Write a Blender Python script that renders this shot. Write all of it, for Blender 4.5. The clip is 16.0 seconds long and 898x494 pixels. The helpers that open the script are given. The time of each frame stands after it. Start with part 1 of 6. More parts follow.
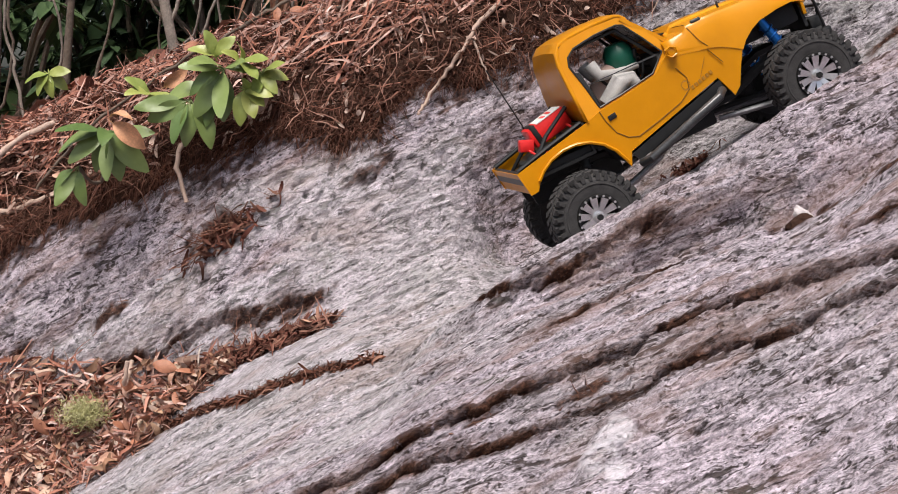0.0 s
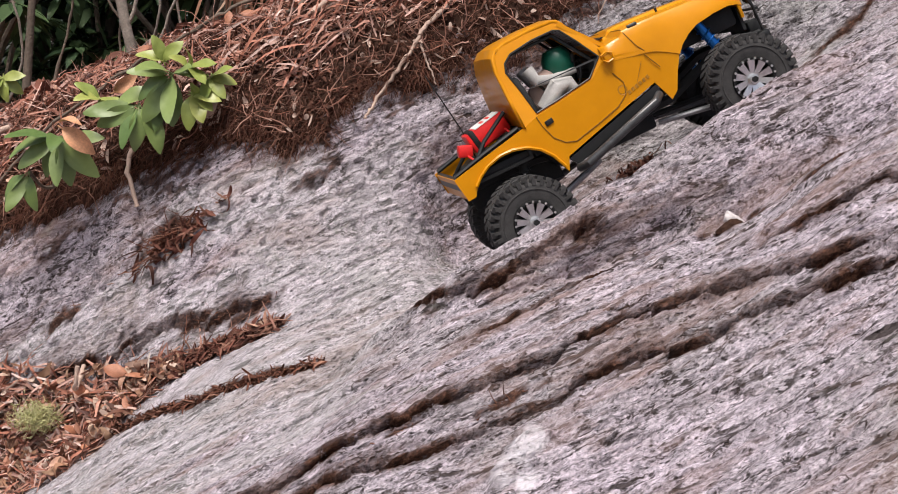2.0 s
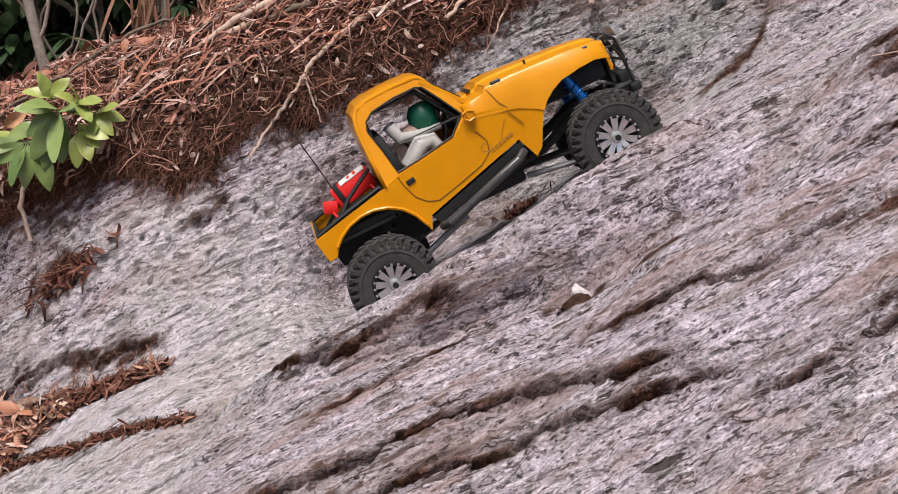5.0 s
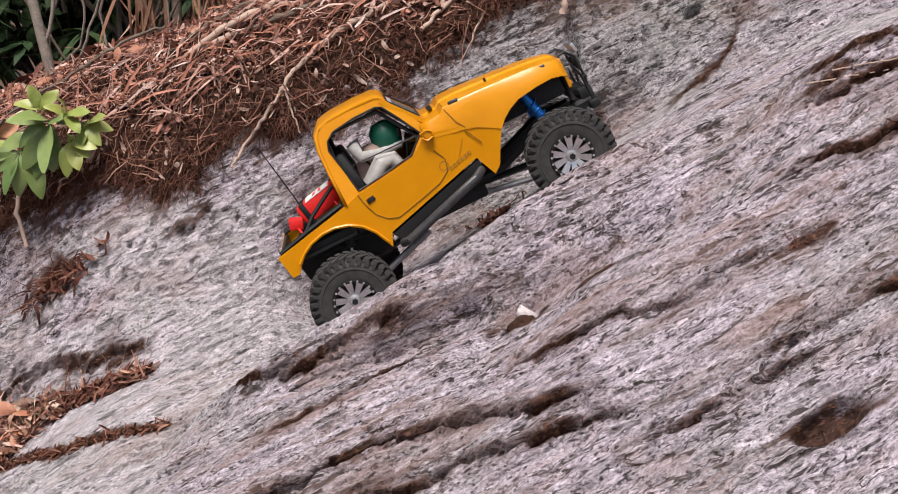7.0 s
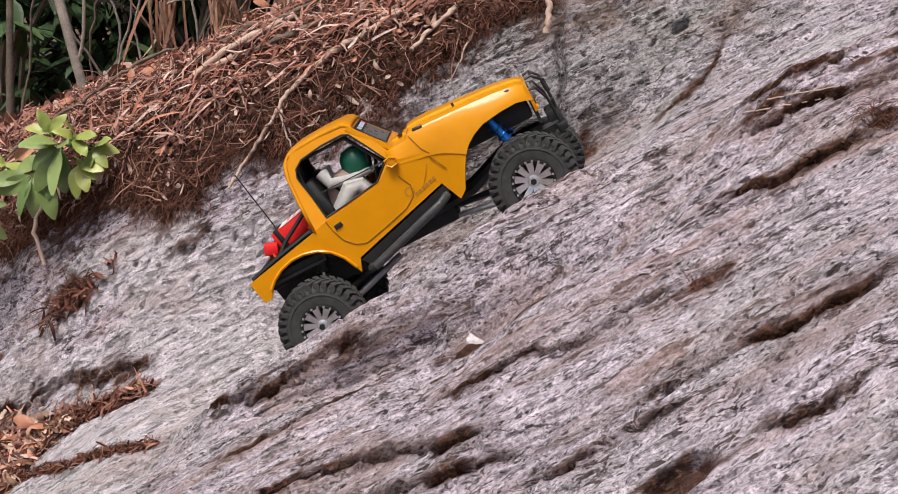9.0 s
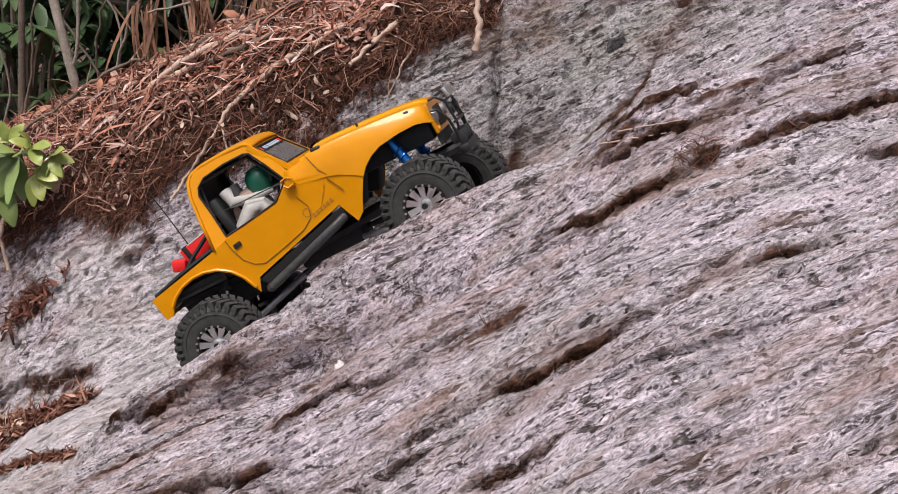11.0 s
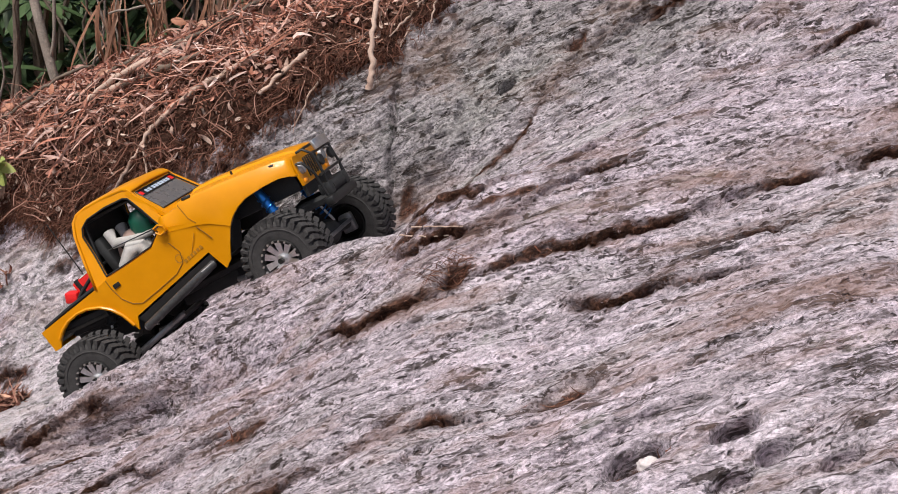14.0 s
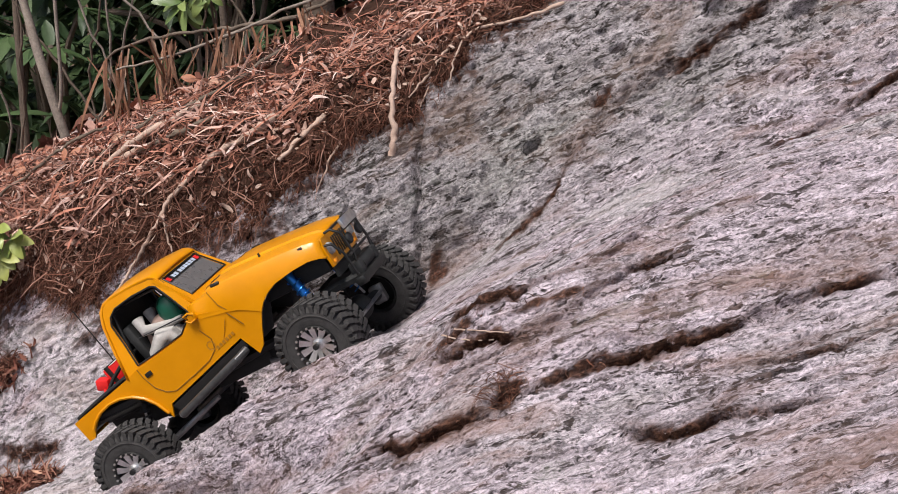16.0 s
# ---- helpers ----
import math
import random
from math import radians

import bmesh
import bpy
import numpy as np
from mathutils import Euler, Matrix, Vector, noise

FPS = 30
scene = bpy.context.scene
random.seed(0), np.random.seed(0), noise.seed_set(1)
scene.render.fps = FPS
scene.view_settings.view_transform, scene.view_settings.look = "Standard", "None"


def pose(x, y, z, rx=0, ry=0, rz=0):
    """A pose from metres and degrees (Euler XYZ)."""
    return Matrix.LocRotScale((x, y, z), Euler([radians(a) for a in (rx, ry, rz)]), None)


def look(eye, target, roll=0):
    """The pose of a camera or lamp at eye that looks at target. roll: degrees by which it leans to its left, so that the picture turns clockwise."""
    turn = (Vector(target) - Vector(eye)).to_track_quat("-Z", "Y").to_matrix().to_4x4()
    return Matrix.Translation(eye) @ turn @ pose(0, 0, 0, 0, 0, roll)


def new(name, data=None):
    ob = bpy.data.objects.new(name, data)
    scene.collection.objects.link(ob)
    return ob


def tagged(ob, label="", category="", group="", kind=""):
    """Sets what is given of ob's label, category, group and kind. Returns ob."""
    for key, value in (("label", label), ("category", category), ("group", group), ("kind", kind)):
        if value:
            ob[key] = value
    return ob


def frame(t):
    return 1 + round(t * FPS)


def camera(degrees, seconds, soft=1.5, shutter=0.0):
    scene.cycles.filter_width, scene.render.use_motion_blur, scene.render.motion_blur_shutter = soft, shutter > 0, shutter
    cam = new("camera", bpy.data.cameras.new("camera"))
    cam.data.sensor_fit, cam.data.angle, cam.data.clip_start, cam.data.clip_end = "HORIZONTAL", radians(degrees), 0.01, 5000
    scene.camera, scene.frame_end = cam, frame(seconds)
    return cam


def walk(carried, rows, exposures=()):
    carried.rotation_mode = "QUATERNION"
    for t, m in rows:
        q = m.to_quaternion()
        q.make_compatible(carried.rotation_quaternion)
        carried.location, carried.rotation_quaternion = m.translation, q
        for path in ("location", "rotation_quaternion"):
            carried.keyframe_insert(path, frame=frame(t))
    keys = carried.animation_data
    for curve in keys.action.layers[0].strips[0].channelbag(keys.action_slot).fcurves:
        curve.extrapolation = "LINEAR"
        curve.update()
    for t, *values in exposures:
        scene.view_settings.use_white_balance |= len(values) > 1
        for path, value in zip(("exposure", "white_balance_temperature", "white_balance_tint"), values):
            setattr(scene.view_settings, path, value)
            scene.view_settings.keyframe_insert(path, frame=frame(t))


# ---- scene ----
cam = camera(33.9, 16.0, soft=0.9)
PATH = [
    (0, (0.0000, 0.0000, 1.0000), (0.0214, 1.9925, 0.8280), 2.62),
    (0.5, (0.0250, -0.0104, 1.0097), (0.0419, 1.9812, 0.8267), 2.72),
    (1, (0.0488, -0.0127, 1.0199), (0.0626, 1.9781, 0.8287), 2.77),
    (1.5, (0.0633, -0.0109, 1.0191), (0.0779, 1.9804, 0.8326), 2.64),
    (2, (0.0769, -0.0056, 1.0241), (0.0961, 1.9856, 0.8372), 2.25),
    (2.5, (0.0916, -0.0004, 1.0422), (0.1100, 1.9898, 0.8450), 2.05),
    (3, (0.1187, 0.0098, 1.0792), (0.1279, 1.9977, 0.8596), 1.89),
    (3.5, (0.1481, 0.0180, 1.1183), (0.1558, 2.0030, 0.8739), 1.82),
    (4, (0.1909, 0.0229, 1.1546), (0.1956, 2.0051, 0.8887), 1.71),
    (4.5, (0.2344, 0.0263, 1.1794), (0.2313, 2.0062, 0.8971), 1.81),
    (7, (0.4123, -0.0002, 1.2886), (0.2988, 1.9632, 0.9252), 1.27),
    (7.5, (0.4554, -0.0029, 1.3120), (0.2995, 1.9549, 0.9339), 0.91),
    (8, (0.5049, -0.0004, 1.3415), (0.3031, 1.9496, 0.9455), 0.49),
    (10.5, (0.8548, 0.0805, 1.3654), (0.3977, 1.9872, 0.9709), -0.46),
    (11, (0.9347, 0.1141, 1.3875), (0.4292, 2.0055, 0.9789), -0.20),
    (11.5, (1.0121, 0.1421, 1.4209), (0.4641, 2.0178, 0.9951), -0.36),
    (12, (1.0805, 0.1608, 1.4548), (0.4963, 2.0196, 1.0034), -0.49),
    (12.5, (1.1456, 0.1803, 1.5016), (0.5286, 2.0201, 1.0172), -0.57),
    (13, (1.2002, 0.1968, 1.5406), (0.5597, 2.0213, 1.0296), -0.36),
    (13.5, (1.2431, 0.2098, 1.5764), (0.5877, 2.0219, 1.0409), -0.30),
    (14, (1.2709, 0.2194, 1.6012), (0.5945, 2.0174, 1.0447), 0.03),
    (14.5, (1.2744, 0.2363, 1.6293), (0.5948, 2.0290, 1.0598), -0.26),
    (15, (1.2583, 0.2543, 1.6653), (0.5858, 2.0463, 1.0852), -1.07),
    (15.5, (1.2317, 0.2651, 1.7023), (0.5615, 2.0540, 1.1100), -2.24),
    (16, (1.2111, 0.2719, 1.7240), (0.5368, 2.0566, 1.1238), -2.99),
]
walk(cam, [(t, look(eye, target, roll)) for t, eye, target, roll in PATH])


# ---- world and light: an overcast sky over a wooded hillside ----
world = bpy.data.worlds.new("overcast_sky")
scene.world = world
world.use_nodes = True
wn = world.node_tree.nodes
sky = wn.new("ShaderNodeTexSky")
sky.sky_type, sky.sun_disc = "NISHITA", False
sky.sun_elevation, sky.sun_rotation = radians(62), radians(200)
sky.air_density, sky.dust_density = 1.0, 4.0
world.node_tree.links.new(sky.outputs[0], wn["Background"].inputs[0])
wn["Background"].inputs[1].default_value = 0.085
sun = new("sun", bpy.data.lights.new("sun", "SUN"))
sun.data.energy, sun.data.angle, sun.data.color = 3.5, radians(26), (1.0, 0.95, 0.9)
sun.matrix_world = look((0, 0, 0), (0.15, 0.42, -0.9))
scene.view_settings.exposure = 0.36


# ---- materials ----
def shader(name, rough=0.7, metal=0.0, coat=0.0):
    m = bpy.data.materials.new(name)
    m.use_nodes = True
    b = m.node_tree.nodes["Principled BSDF"]
    b.inputs["Roughness"].default_value = rough
    b.inputs["Metallic"].default_value = metal
    b.inputs["Coat Weight"].default_value = coat
    return m, m.node_tree.nodes, m.node_tree.links, b


def coords(n, l, scale=(1, 1, 1), tilt=0.0):
    """Object coordinates, turned about y by tilt degrees and stretched."""
    c, mp = n.new("ShaderNodeTexCoord"), n.new("ShaderNodeMapping")
    mp.vector_type = "TEXTURE"
    mp.inputs["Rotation"].default_value = (0, radians(tilt), 0)
    mp.inputs["Scale"].default_value = scale
    l.new(c.outputs["Object"], mp.inputs["Vector"])
    return mp.outputs[0]


def noisy(n, l, vec, scale, detail=5.0, rough=0.6, dist=0.0):
    t = n.new("ShaderNodeTexNoise")
    t.inputs["Scale"].default_value, t.inputs["Detail"].default_value = scale, detail
    t.inputs["Roughness"].default_value, t.inputs["Distortion"].default_value = rough, dist
    l.new(vec, t.inputs["Vector"])
    return t.outputs["Fac"]


def ramp(n, l, fac, stops):
    r = n.new("ShaderNodeValToRGB")
    e = r.color_ramp.elements
    while len(e) < len(stops):
        e.new(0.5)
    for el, (p, c) in zip(e, stops):
        el.position, el.color = p, (*c, 1)
    l.new(fac, r.inputs[0])
    return r.outputs[0]


def mixed(n, l, fac, a, b, mode="MIX"):
    m = n.new("ShaderNodeMix")
    m.data_type, m.blend_type = "RGBA", mode
    for sock, val in ((m.inputs[0], fac), (m.inputs[6], a), (m.inputs[7], b)):
        if isinstance(val, bpy.types.NodeSocket):
            l.new(val, sock)
        elif isinstance(val, tuple):
            sock.default_value = (*val, 1)
        else:
            sock.default_value = val
    return m.outputs[2]


def bumped(n, l, b, heights):
    last = None
    for fac, strength, dist in heights:
        u = n.new("ShaderNodeBump")
        u.inputs["Strength"].default_value, u.inputs["Distance"].default_value = strength, dist
        l.new(fac, u.inputs["Height"])
        if last:
            l.new(last, u.inputs["Normal"])
        last = u.outputs[0]
    l.new(last, b.inputs["Normal"])


def plain(name, colour, rough=0.6, metal=0.0, coat=0.0, vary=0.25, scale=60.0, bump=0.0):
    """A surface of one colour with mottling at two scales."""
    m, n, l, b = shader(name, rough, metal, coat)
    b.inputs["Specular IOR Level"].default_value = 0.1 if rough > 0.9 else 0.5
    vec = coords(n, l)
    dark = tuple(c * (1 - vary) for c in colour)
    lite = tuple(min(1, c * (1 + vary)) for c in colour)
    f1, f2 = noisy(n, l, vec, scale), noisy(n, l, vec, scale * 6, 3)
    c1 = ramp(n, l, f1, [(0.3, dark), (0.7, lite)])
    c2 = mixed(n, l, 0.35, c1, ramp(n, l, f2, [(0.35, dark), (0.65, lite)]))
    l.new(c2, b.inputs["Base Color"])
    if bump:
        bumped(n, l, b, [(f2, 0.6, bump)])
    return m


def scraps(name, colours, rough=0.75, bump=0.0004):
    """Loose plant scraps: each separate scrap takes its own tone."""
    m, n, l, b = shader(name, rough)
    b.inputs["Specular IOR Level"].default_value = 0.2
    g = n.new("ShaderNodeNewGeometry")
    steps = [(i / max(1, len(colours) - 1), c) for i, c in enumerate(colours)]
    tone = ramp(n, l, g.outputs["Random Per Island"], steps)
    vec = coords(n, l)
    f = noisy(n, l, vec, 180, 4)
    l.new(mixed(n, l, 0.5, tone, ramp(n, l, f, [(0.3, (0.5, 0.46, 0.44)), (0.7, (1.15, 1.12, 1.1))]), "MULTIPLY"), b.inputs["Base Color"])
    bumped(n, l, b, [(f, 0.5, bump)])
    return m


def flaked(n, l, vec, scale, feature, out):
    t = n.new("ShaderNodeTexVoronoi")
    t.feature = feature
    t.inputs["Scale"].default_value = scale
    l.new(vec, t.inputs["Vector"])
    return t.outputs[out]


def product(n, l, a, b):
    m = n.new("ShaderNodeMath")
    m.operation = "MULTIPLY"
    for sock, val in zip(m.inputs, (a, b)):
        if isinstance(val, bpy.types.NodeSocket):
            l.new(val, sock)
        else:
            sock.default_value = val
    return m.outputs[0]


def grey(*stops):
    return [(p, (c, c, c)) for p, c in stops]


def stone_material():
    m, n, l, b = shader("foliated_grey_stone", 0.9)
    b.inputs["Specular IOR Level"].default_value = 0.12
    flat = coords(n, l, (3.0, 1.1, 1.0), -26.6)
    free = coords(n, l)
    # the foliation wanders: warp the coordinates
    w = n.new("ShaderNodeTexNoise")
    w.inputs["Scale"].default_value, w.inputs["Detail"].default_value = 28, 4
    l.new(free, w.inputs["Vector"])
    sc = n.new("ShaderNodeVectorMath")
    sc.operation = "MULTIPLY_ADD"
    sc.inputs[1].default_value = (0.012, 0.012, 0.012)
    l.new(w.outputs["Color"], sc.inputs[0])
    l.new(flat, sc.inputs[2])
    long = sc.outputs[0]
    big = noisy(n, l, free, 4.5, 4, 0.55, 0.4)
    patch = noisy(n, l, long, 22, 6, 0.65, 0.4)
    streak = noisy(n, l, long, 95, 6, 0.66, 0.15)
    fine = noisy(n, l, long, 240, 4, 0.65, 0.2)
    grain = noisy(n, l, free, 320, 4, 0.75)
    cell = flaked(n, l, long, 130, "F1", "Color")
    dome = flaked(n, l, long, 130, "F1", "Distance")
    seam = flaked(n, l, long, 130, "DISTANCE_TO_EDGE", "Distance")
    cell2 = flaked(n, l, long, 300, "F1", "Color")
    # pale quartz and feldspar with darker bands
    tone = ramp(n, l, streak, [(0.30, (0.34, 0.310, 0.328)), (0.43, (0.50, 0.458, 0.488)), (0.54, (0.575, 0.528, 0.566)), (0.68, (0.675, 0.625, 0.668))])
    tone = mixed(n, l, 1.0, tone, ramp(n, l, patch, [(0.32, (0.78, 0.76, 0.745)), (0.5, (0.98, 0.96, 0.97)), (0.68, (1.14, 1.11, 1.13))]), "MULTIPLY")
    tone = mixed(n, l, 0.8, tone, ramp(n, l, cell, grey((0.0, 0.76), (0.5, 1.0), (1.0, 1.18))), "MULTIPLY")
    tone = mixed(n, l, 0.95, tone, ramp(n, l, cell2, grey((0.0, 0.72), (0.5, 1.0), (1.0, 1.18))), "MULTIPLY")
    tone = mixed(n, l, 0.95, tone, ramp(n, l, grain, grey((0.36, 0.50), (0.5, 1.0), (0.62, 1.26))), "MULTIPLY")
    tone = mixed(n, l, 1.0, tone, ramp(n, l, big, [(0.3, (0.85, 0.86, 0.845)), (0.5, (0.94, 0.91, 0.94)), (0.72, (1.03, 0.98, 1.03))]), "MULTIPLY")
    # coordinates drawn out along the layers
    thin = n.new("ShaderNodeVectorMath")
    thin.operation = "MULTIPLY_ADD"
    thin.inputs[1].default_value = (0.010, 0.010, 0.010)
    l.new(w.outputs["Color"], thin.inputs[0])
    l.new(coords(n, l, (7.0, 1.6, 1.0), -26.6), thin.inputs[2])
    # dark mica specks and painted shade of small cracks, along the foliation
    gate = ramp(n, l, noisy(n, l, free, 14, 4, 0.6), grey((0.36, 0.35), (0.6, 1.0)))
    dash = product(n, l, ramp(n, l, fine, grey((0.405, 1.0), (0.43, 0.0))), gate)
    chip = product(n, l, ramp(n, l, noisy(n, l, thin.outputs[0], 190, 4, 0.65), grey((0.395, 1.0), (0.425, 0.0))), gate)
    tone = mixed(n, l, product(n, l, chip, 0.62), tone, (0.050, 0.040, 0.038))
    tone = mixed(n, l, product(n, l, dash, 0.65), tone, (0.060, 0.049, 0.048))
    # fine partings, long and thin, the shade inside them painted dark
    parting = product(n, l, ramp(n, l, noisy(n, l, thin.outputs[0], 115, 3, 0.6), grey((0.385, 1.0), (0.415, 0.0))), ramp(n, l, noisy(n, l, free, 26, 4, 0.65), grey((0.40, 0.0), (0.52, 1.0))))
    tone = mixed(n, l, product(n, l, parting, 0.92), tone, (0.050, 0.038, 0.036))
    # open pores of two sizes, with their inner shade put into the colour
    short = n.new("ShaderNodeVectorMath")
    short.operation = "MULTIPLY_ADD"
    short.inputs[1].default_value = (0.010, 0.010, 0.010)
    l.new(w.outputs["Color"], short.inputs[0])
    l.new(coords(n, l, (1.9, 1.0, 1.0), -26.6), short.inputs[2])
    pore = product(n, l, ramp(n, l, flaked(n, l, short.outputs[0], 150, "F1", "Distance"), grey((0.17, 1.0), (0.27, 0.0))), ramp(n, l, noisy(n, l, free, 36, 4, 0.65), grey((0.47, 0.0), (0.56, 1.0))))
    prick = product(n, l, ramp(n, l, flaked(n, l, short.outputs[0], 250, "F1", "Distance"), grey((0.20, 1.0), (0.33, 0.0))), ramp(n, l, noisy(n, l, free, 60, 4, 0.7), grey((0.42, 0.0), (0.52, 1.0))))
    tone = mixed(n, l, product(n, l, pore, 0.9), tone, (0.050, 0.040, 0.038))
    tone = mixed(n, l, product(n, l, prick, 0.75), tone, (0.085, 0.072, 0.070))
    # thin splits that follow the layers, shaded by dark colour
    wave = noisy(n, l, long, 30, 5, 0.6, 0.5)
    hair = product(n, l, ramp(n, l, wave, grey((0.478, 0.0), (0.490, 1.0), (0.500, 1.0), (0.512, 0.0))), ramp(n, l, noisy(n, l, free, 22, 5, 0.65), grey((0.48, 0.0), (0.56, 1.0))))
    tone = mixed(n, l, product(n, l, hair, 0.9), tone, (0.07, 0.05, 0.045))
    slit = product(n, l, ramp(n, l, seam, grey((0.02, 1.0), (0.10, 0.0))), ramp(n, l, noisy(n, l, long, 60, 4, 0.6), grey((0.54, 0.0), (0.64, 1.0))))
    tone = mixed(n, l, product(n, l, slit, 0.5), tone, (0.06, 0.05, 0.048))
    # rusty and brown weather stains, and lichen
    rust = noisy(n, l, long, 16, 6, 0.65, 0.6)
    tone = mixed(n, l, ramp(n, l, rust, grey((0.50, 0.0), (0.66, 0.6))), tone, (0.27, 0.165, 0.135))
    lich = noisy(n, l, free, 9, 6, 0.7)
    tone = mixed(n, l, ramp(n, l, lich, grey((0.60, 0.0), (0.76, 0.4))), tone, (0.34, 0.36, 0.31))
    st = n.new("ShaderNodeAttribute")
    st.attribute_name = "stain"
    tone = mixed(n, l, product(n, l, st.outputs["Fac"], ramp(n, l, noisy(n, l, long, 70, 5, 0.7, 0.3), grey((0.36, 0.15), (0.62, 0.85)))), tone, (0.215, 0.135, 0.112))
    # smooth pale face above the gully's mouth
    f = n.new("ShaderNodeAttribute")
    f.attribute_name = "worn"
    tone = mixed(n, l, product(n, l, f.outputs["Fac"], 0.25), tone, (0.70, 0.68, 0.68))
    # algae-stained upper face
    w = n.new("ShaderNodeAttribute")
    w.attribute_name = "weathered"
    tone = mixed(n, l, w.outputs["Fac"], tone, (0.74, 0.78, 0.73), "MULTIPLY")
    a = n.new("ShaderNodeAttribute")
    a.attribute_name = "quartz"
    tone = mixed(n, l, product(n, l, a.outputs["Fac"], ramp(n, l, noisy(n, l, free, 60, 6, 0.7, 0.5), grey((0.36, 0.0), (0.50, 0.7)))), tone, (0.80, 0.75, 0.80))
    # dark earth colour, which also paints the shade within cracks
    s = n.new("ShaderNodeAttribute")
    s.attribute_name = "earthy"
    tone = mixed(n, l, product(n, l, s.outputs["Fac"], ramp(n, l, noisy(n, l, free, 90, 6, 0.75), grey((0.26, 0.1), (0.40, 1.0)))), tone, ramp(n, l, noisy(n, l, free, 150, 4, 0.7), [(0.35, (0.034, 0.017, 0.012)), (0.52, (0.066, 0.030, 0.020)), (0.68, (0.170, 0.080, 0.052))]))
    l.new(tone, b.inputs["Base Color"])
    inv = n.new("ShaderNodeMath")
    inv.operation = "MULTIPLY"
    inv.inputs[1].default_value = -1.0
    l.new(dome, inv.inputs[0])
    down = n.new("ShaderNodeMath")
    down.operation = "MULTIPLY"
    down.inputs[1].default_value = -1.0
    both = n.new("ShaderNodeMath")
    pits = n.new("ShaderNodeMath")
    l.new(pore, pits.inputs[0])
    l.new(parting, pits.inputs[1])
    l.new(pits.outputs[0], both.inputs[0])
    l.new(hair, both.inputs[1])
    l.new(both.outputs[0], down.inputs[0])
    bumped(n, l, b, [(streak, 1.0, 0.0055), (inv.outputs[0], 1.0, 0.003), (fine, 1.0, 0.004), (down.outputs[0], 1.0, 0.003), (grain, 0.9, 0.0015)])
    return m


STONE = stone_material()
SOIL = plain("red_brown_humus", (0.046, 0.024, 0.017), 0.95, vary=0.6, scale=40, bump=0.003)
FAR_SOIL = plain("forest_floor", (0.10, 0.065, 0.045), 0.95, vary=0.5, scale=8, bump=0.01)
FIBRE = scraps("rootlets", [(0.050, 0.022, 0.015), (0.185, 0.072, 0.046), (0.085, 0.035, 0.024), (0.330, 0.175, 0.125), (0.060, 0.026, 0.018), (0.225, 0.092, 0.060), (0.110, 0.048, 0.033)], 0.85)
LITTER = scraps("dead_leaves", [(0.383, 0.155, 0.102), (0.596, 0.310, 0.235), (0.128, 0.052, 0.037), (0.724, 0.481, 0.409), (0.202, 0.081, 0.060), (0.511, 0.228, 0.161), (0.277, 0.112, 0.072), (0.830, 0.654, 0.600)], 0.65)
GULLY = scraps("gully_leaves", [(0.370, 0.190, 0.120), (0.563, 0.408, 0.330), (0.132, 0.062, 0.040), (0.458, 0.257, 0.160), (0.634, 0.532, 0.460), (0.264, 0.114, 0.070), (0.079, 0.038, 0.030), (0.510, 0.323, 0.210)], 0.6)
CRUMB = scraps("bark_crumbs", [(0.040, 0.020, 0.014), (0.105, 0.050, 0.035), (0.060, 0.030, 0.021), (0.180, 0.085, 0.060), (0.030, 0.016, 0.012)], 0.95)
REDBARK = scraps("dark_red_bark", [(0.110, 0.036, 0.026), (0.215, 0.085, 0.060), (0.055, 0.022, 0.016), (0.155, 0.056, 0.040), (0.300, 0.160, 0.115), (0.080, 0.030, 0.021)], 0.8)
CHIP = scraps("pale_splinters", [(0.48, 0.33, 0.27), (0.60, 0.47, 0.40), (0.36, 0.22, 0.17)], 0.8)
TWIG = scraps("dry_twigs", [(0.30, 0.125, 0.085), (0.48, 0.28, 0.22), (0.19, 0.075, 0.05)], 0.8)
ROOT = plain("pale_root_bark", (0.46, 0.33, 0.265), 0.75, vary=0.3, scale=90, bump=0.0008)
BARK = plain("grey_bark", (0.14, 0.105, 0.08), 0.85, vary=0.4, scale=30, bump=0.004)
PALE_BARK = plain("pale_bark", (0.27, 0.225, 0.19), 0.85, vary=0.4, scale=40, bump=0.003)
DEAD = plain("curled_orange_leaf", (0.52, 0.26, 0.14), 0.6, vary=0.4, scale=50)
MOSS = scraps("pale_moss", [(0.50, 0.49, 0.22), (0.66, 0.63, 0.36), (0.38, 0.40, 0.16)], 0.9)


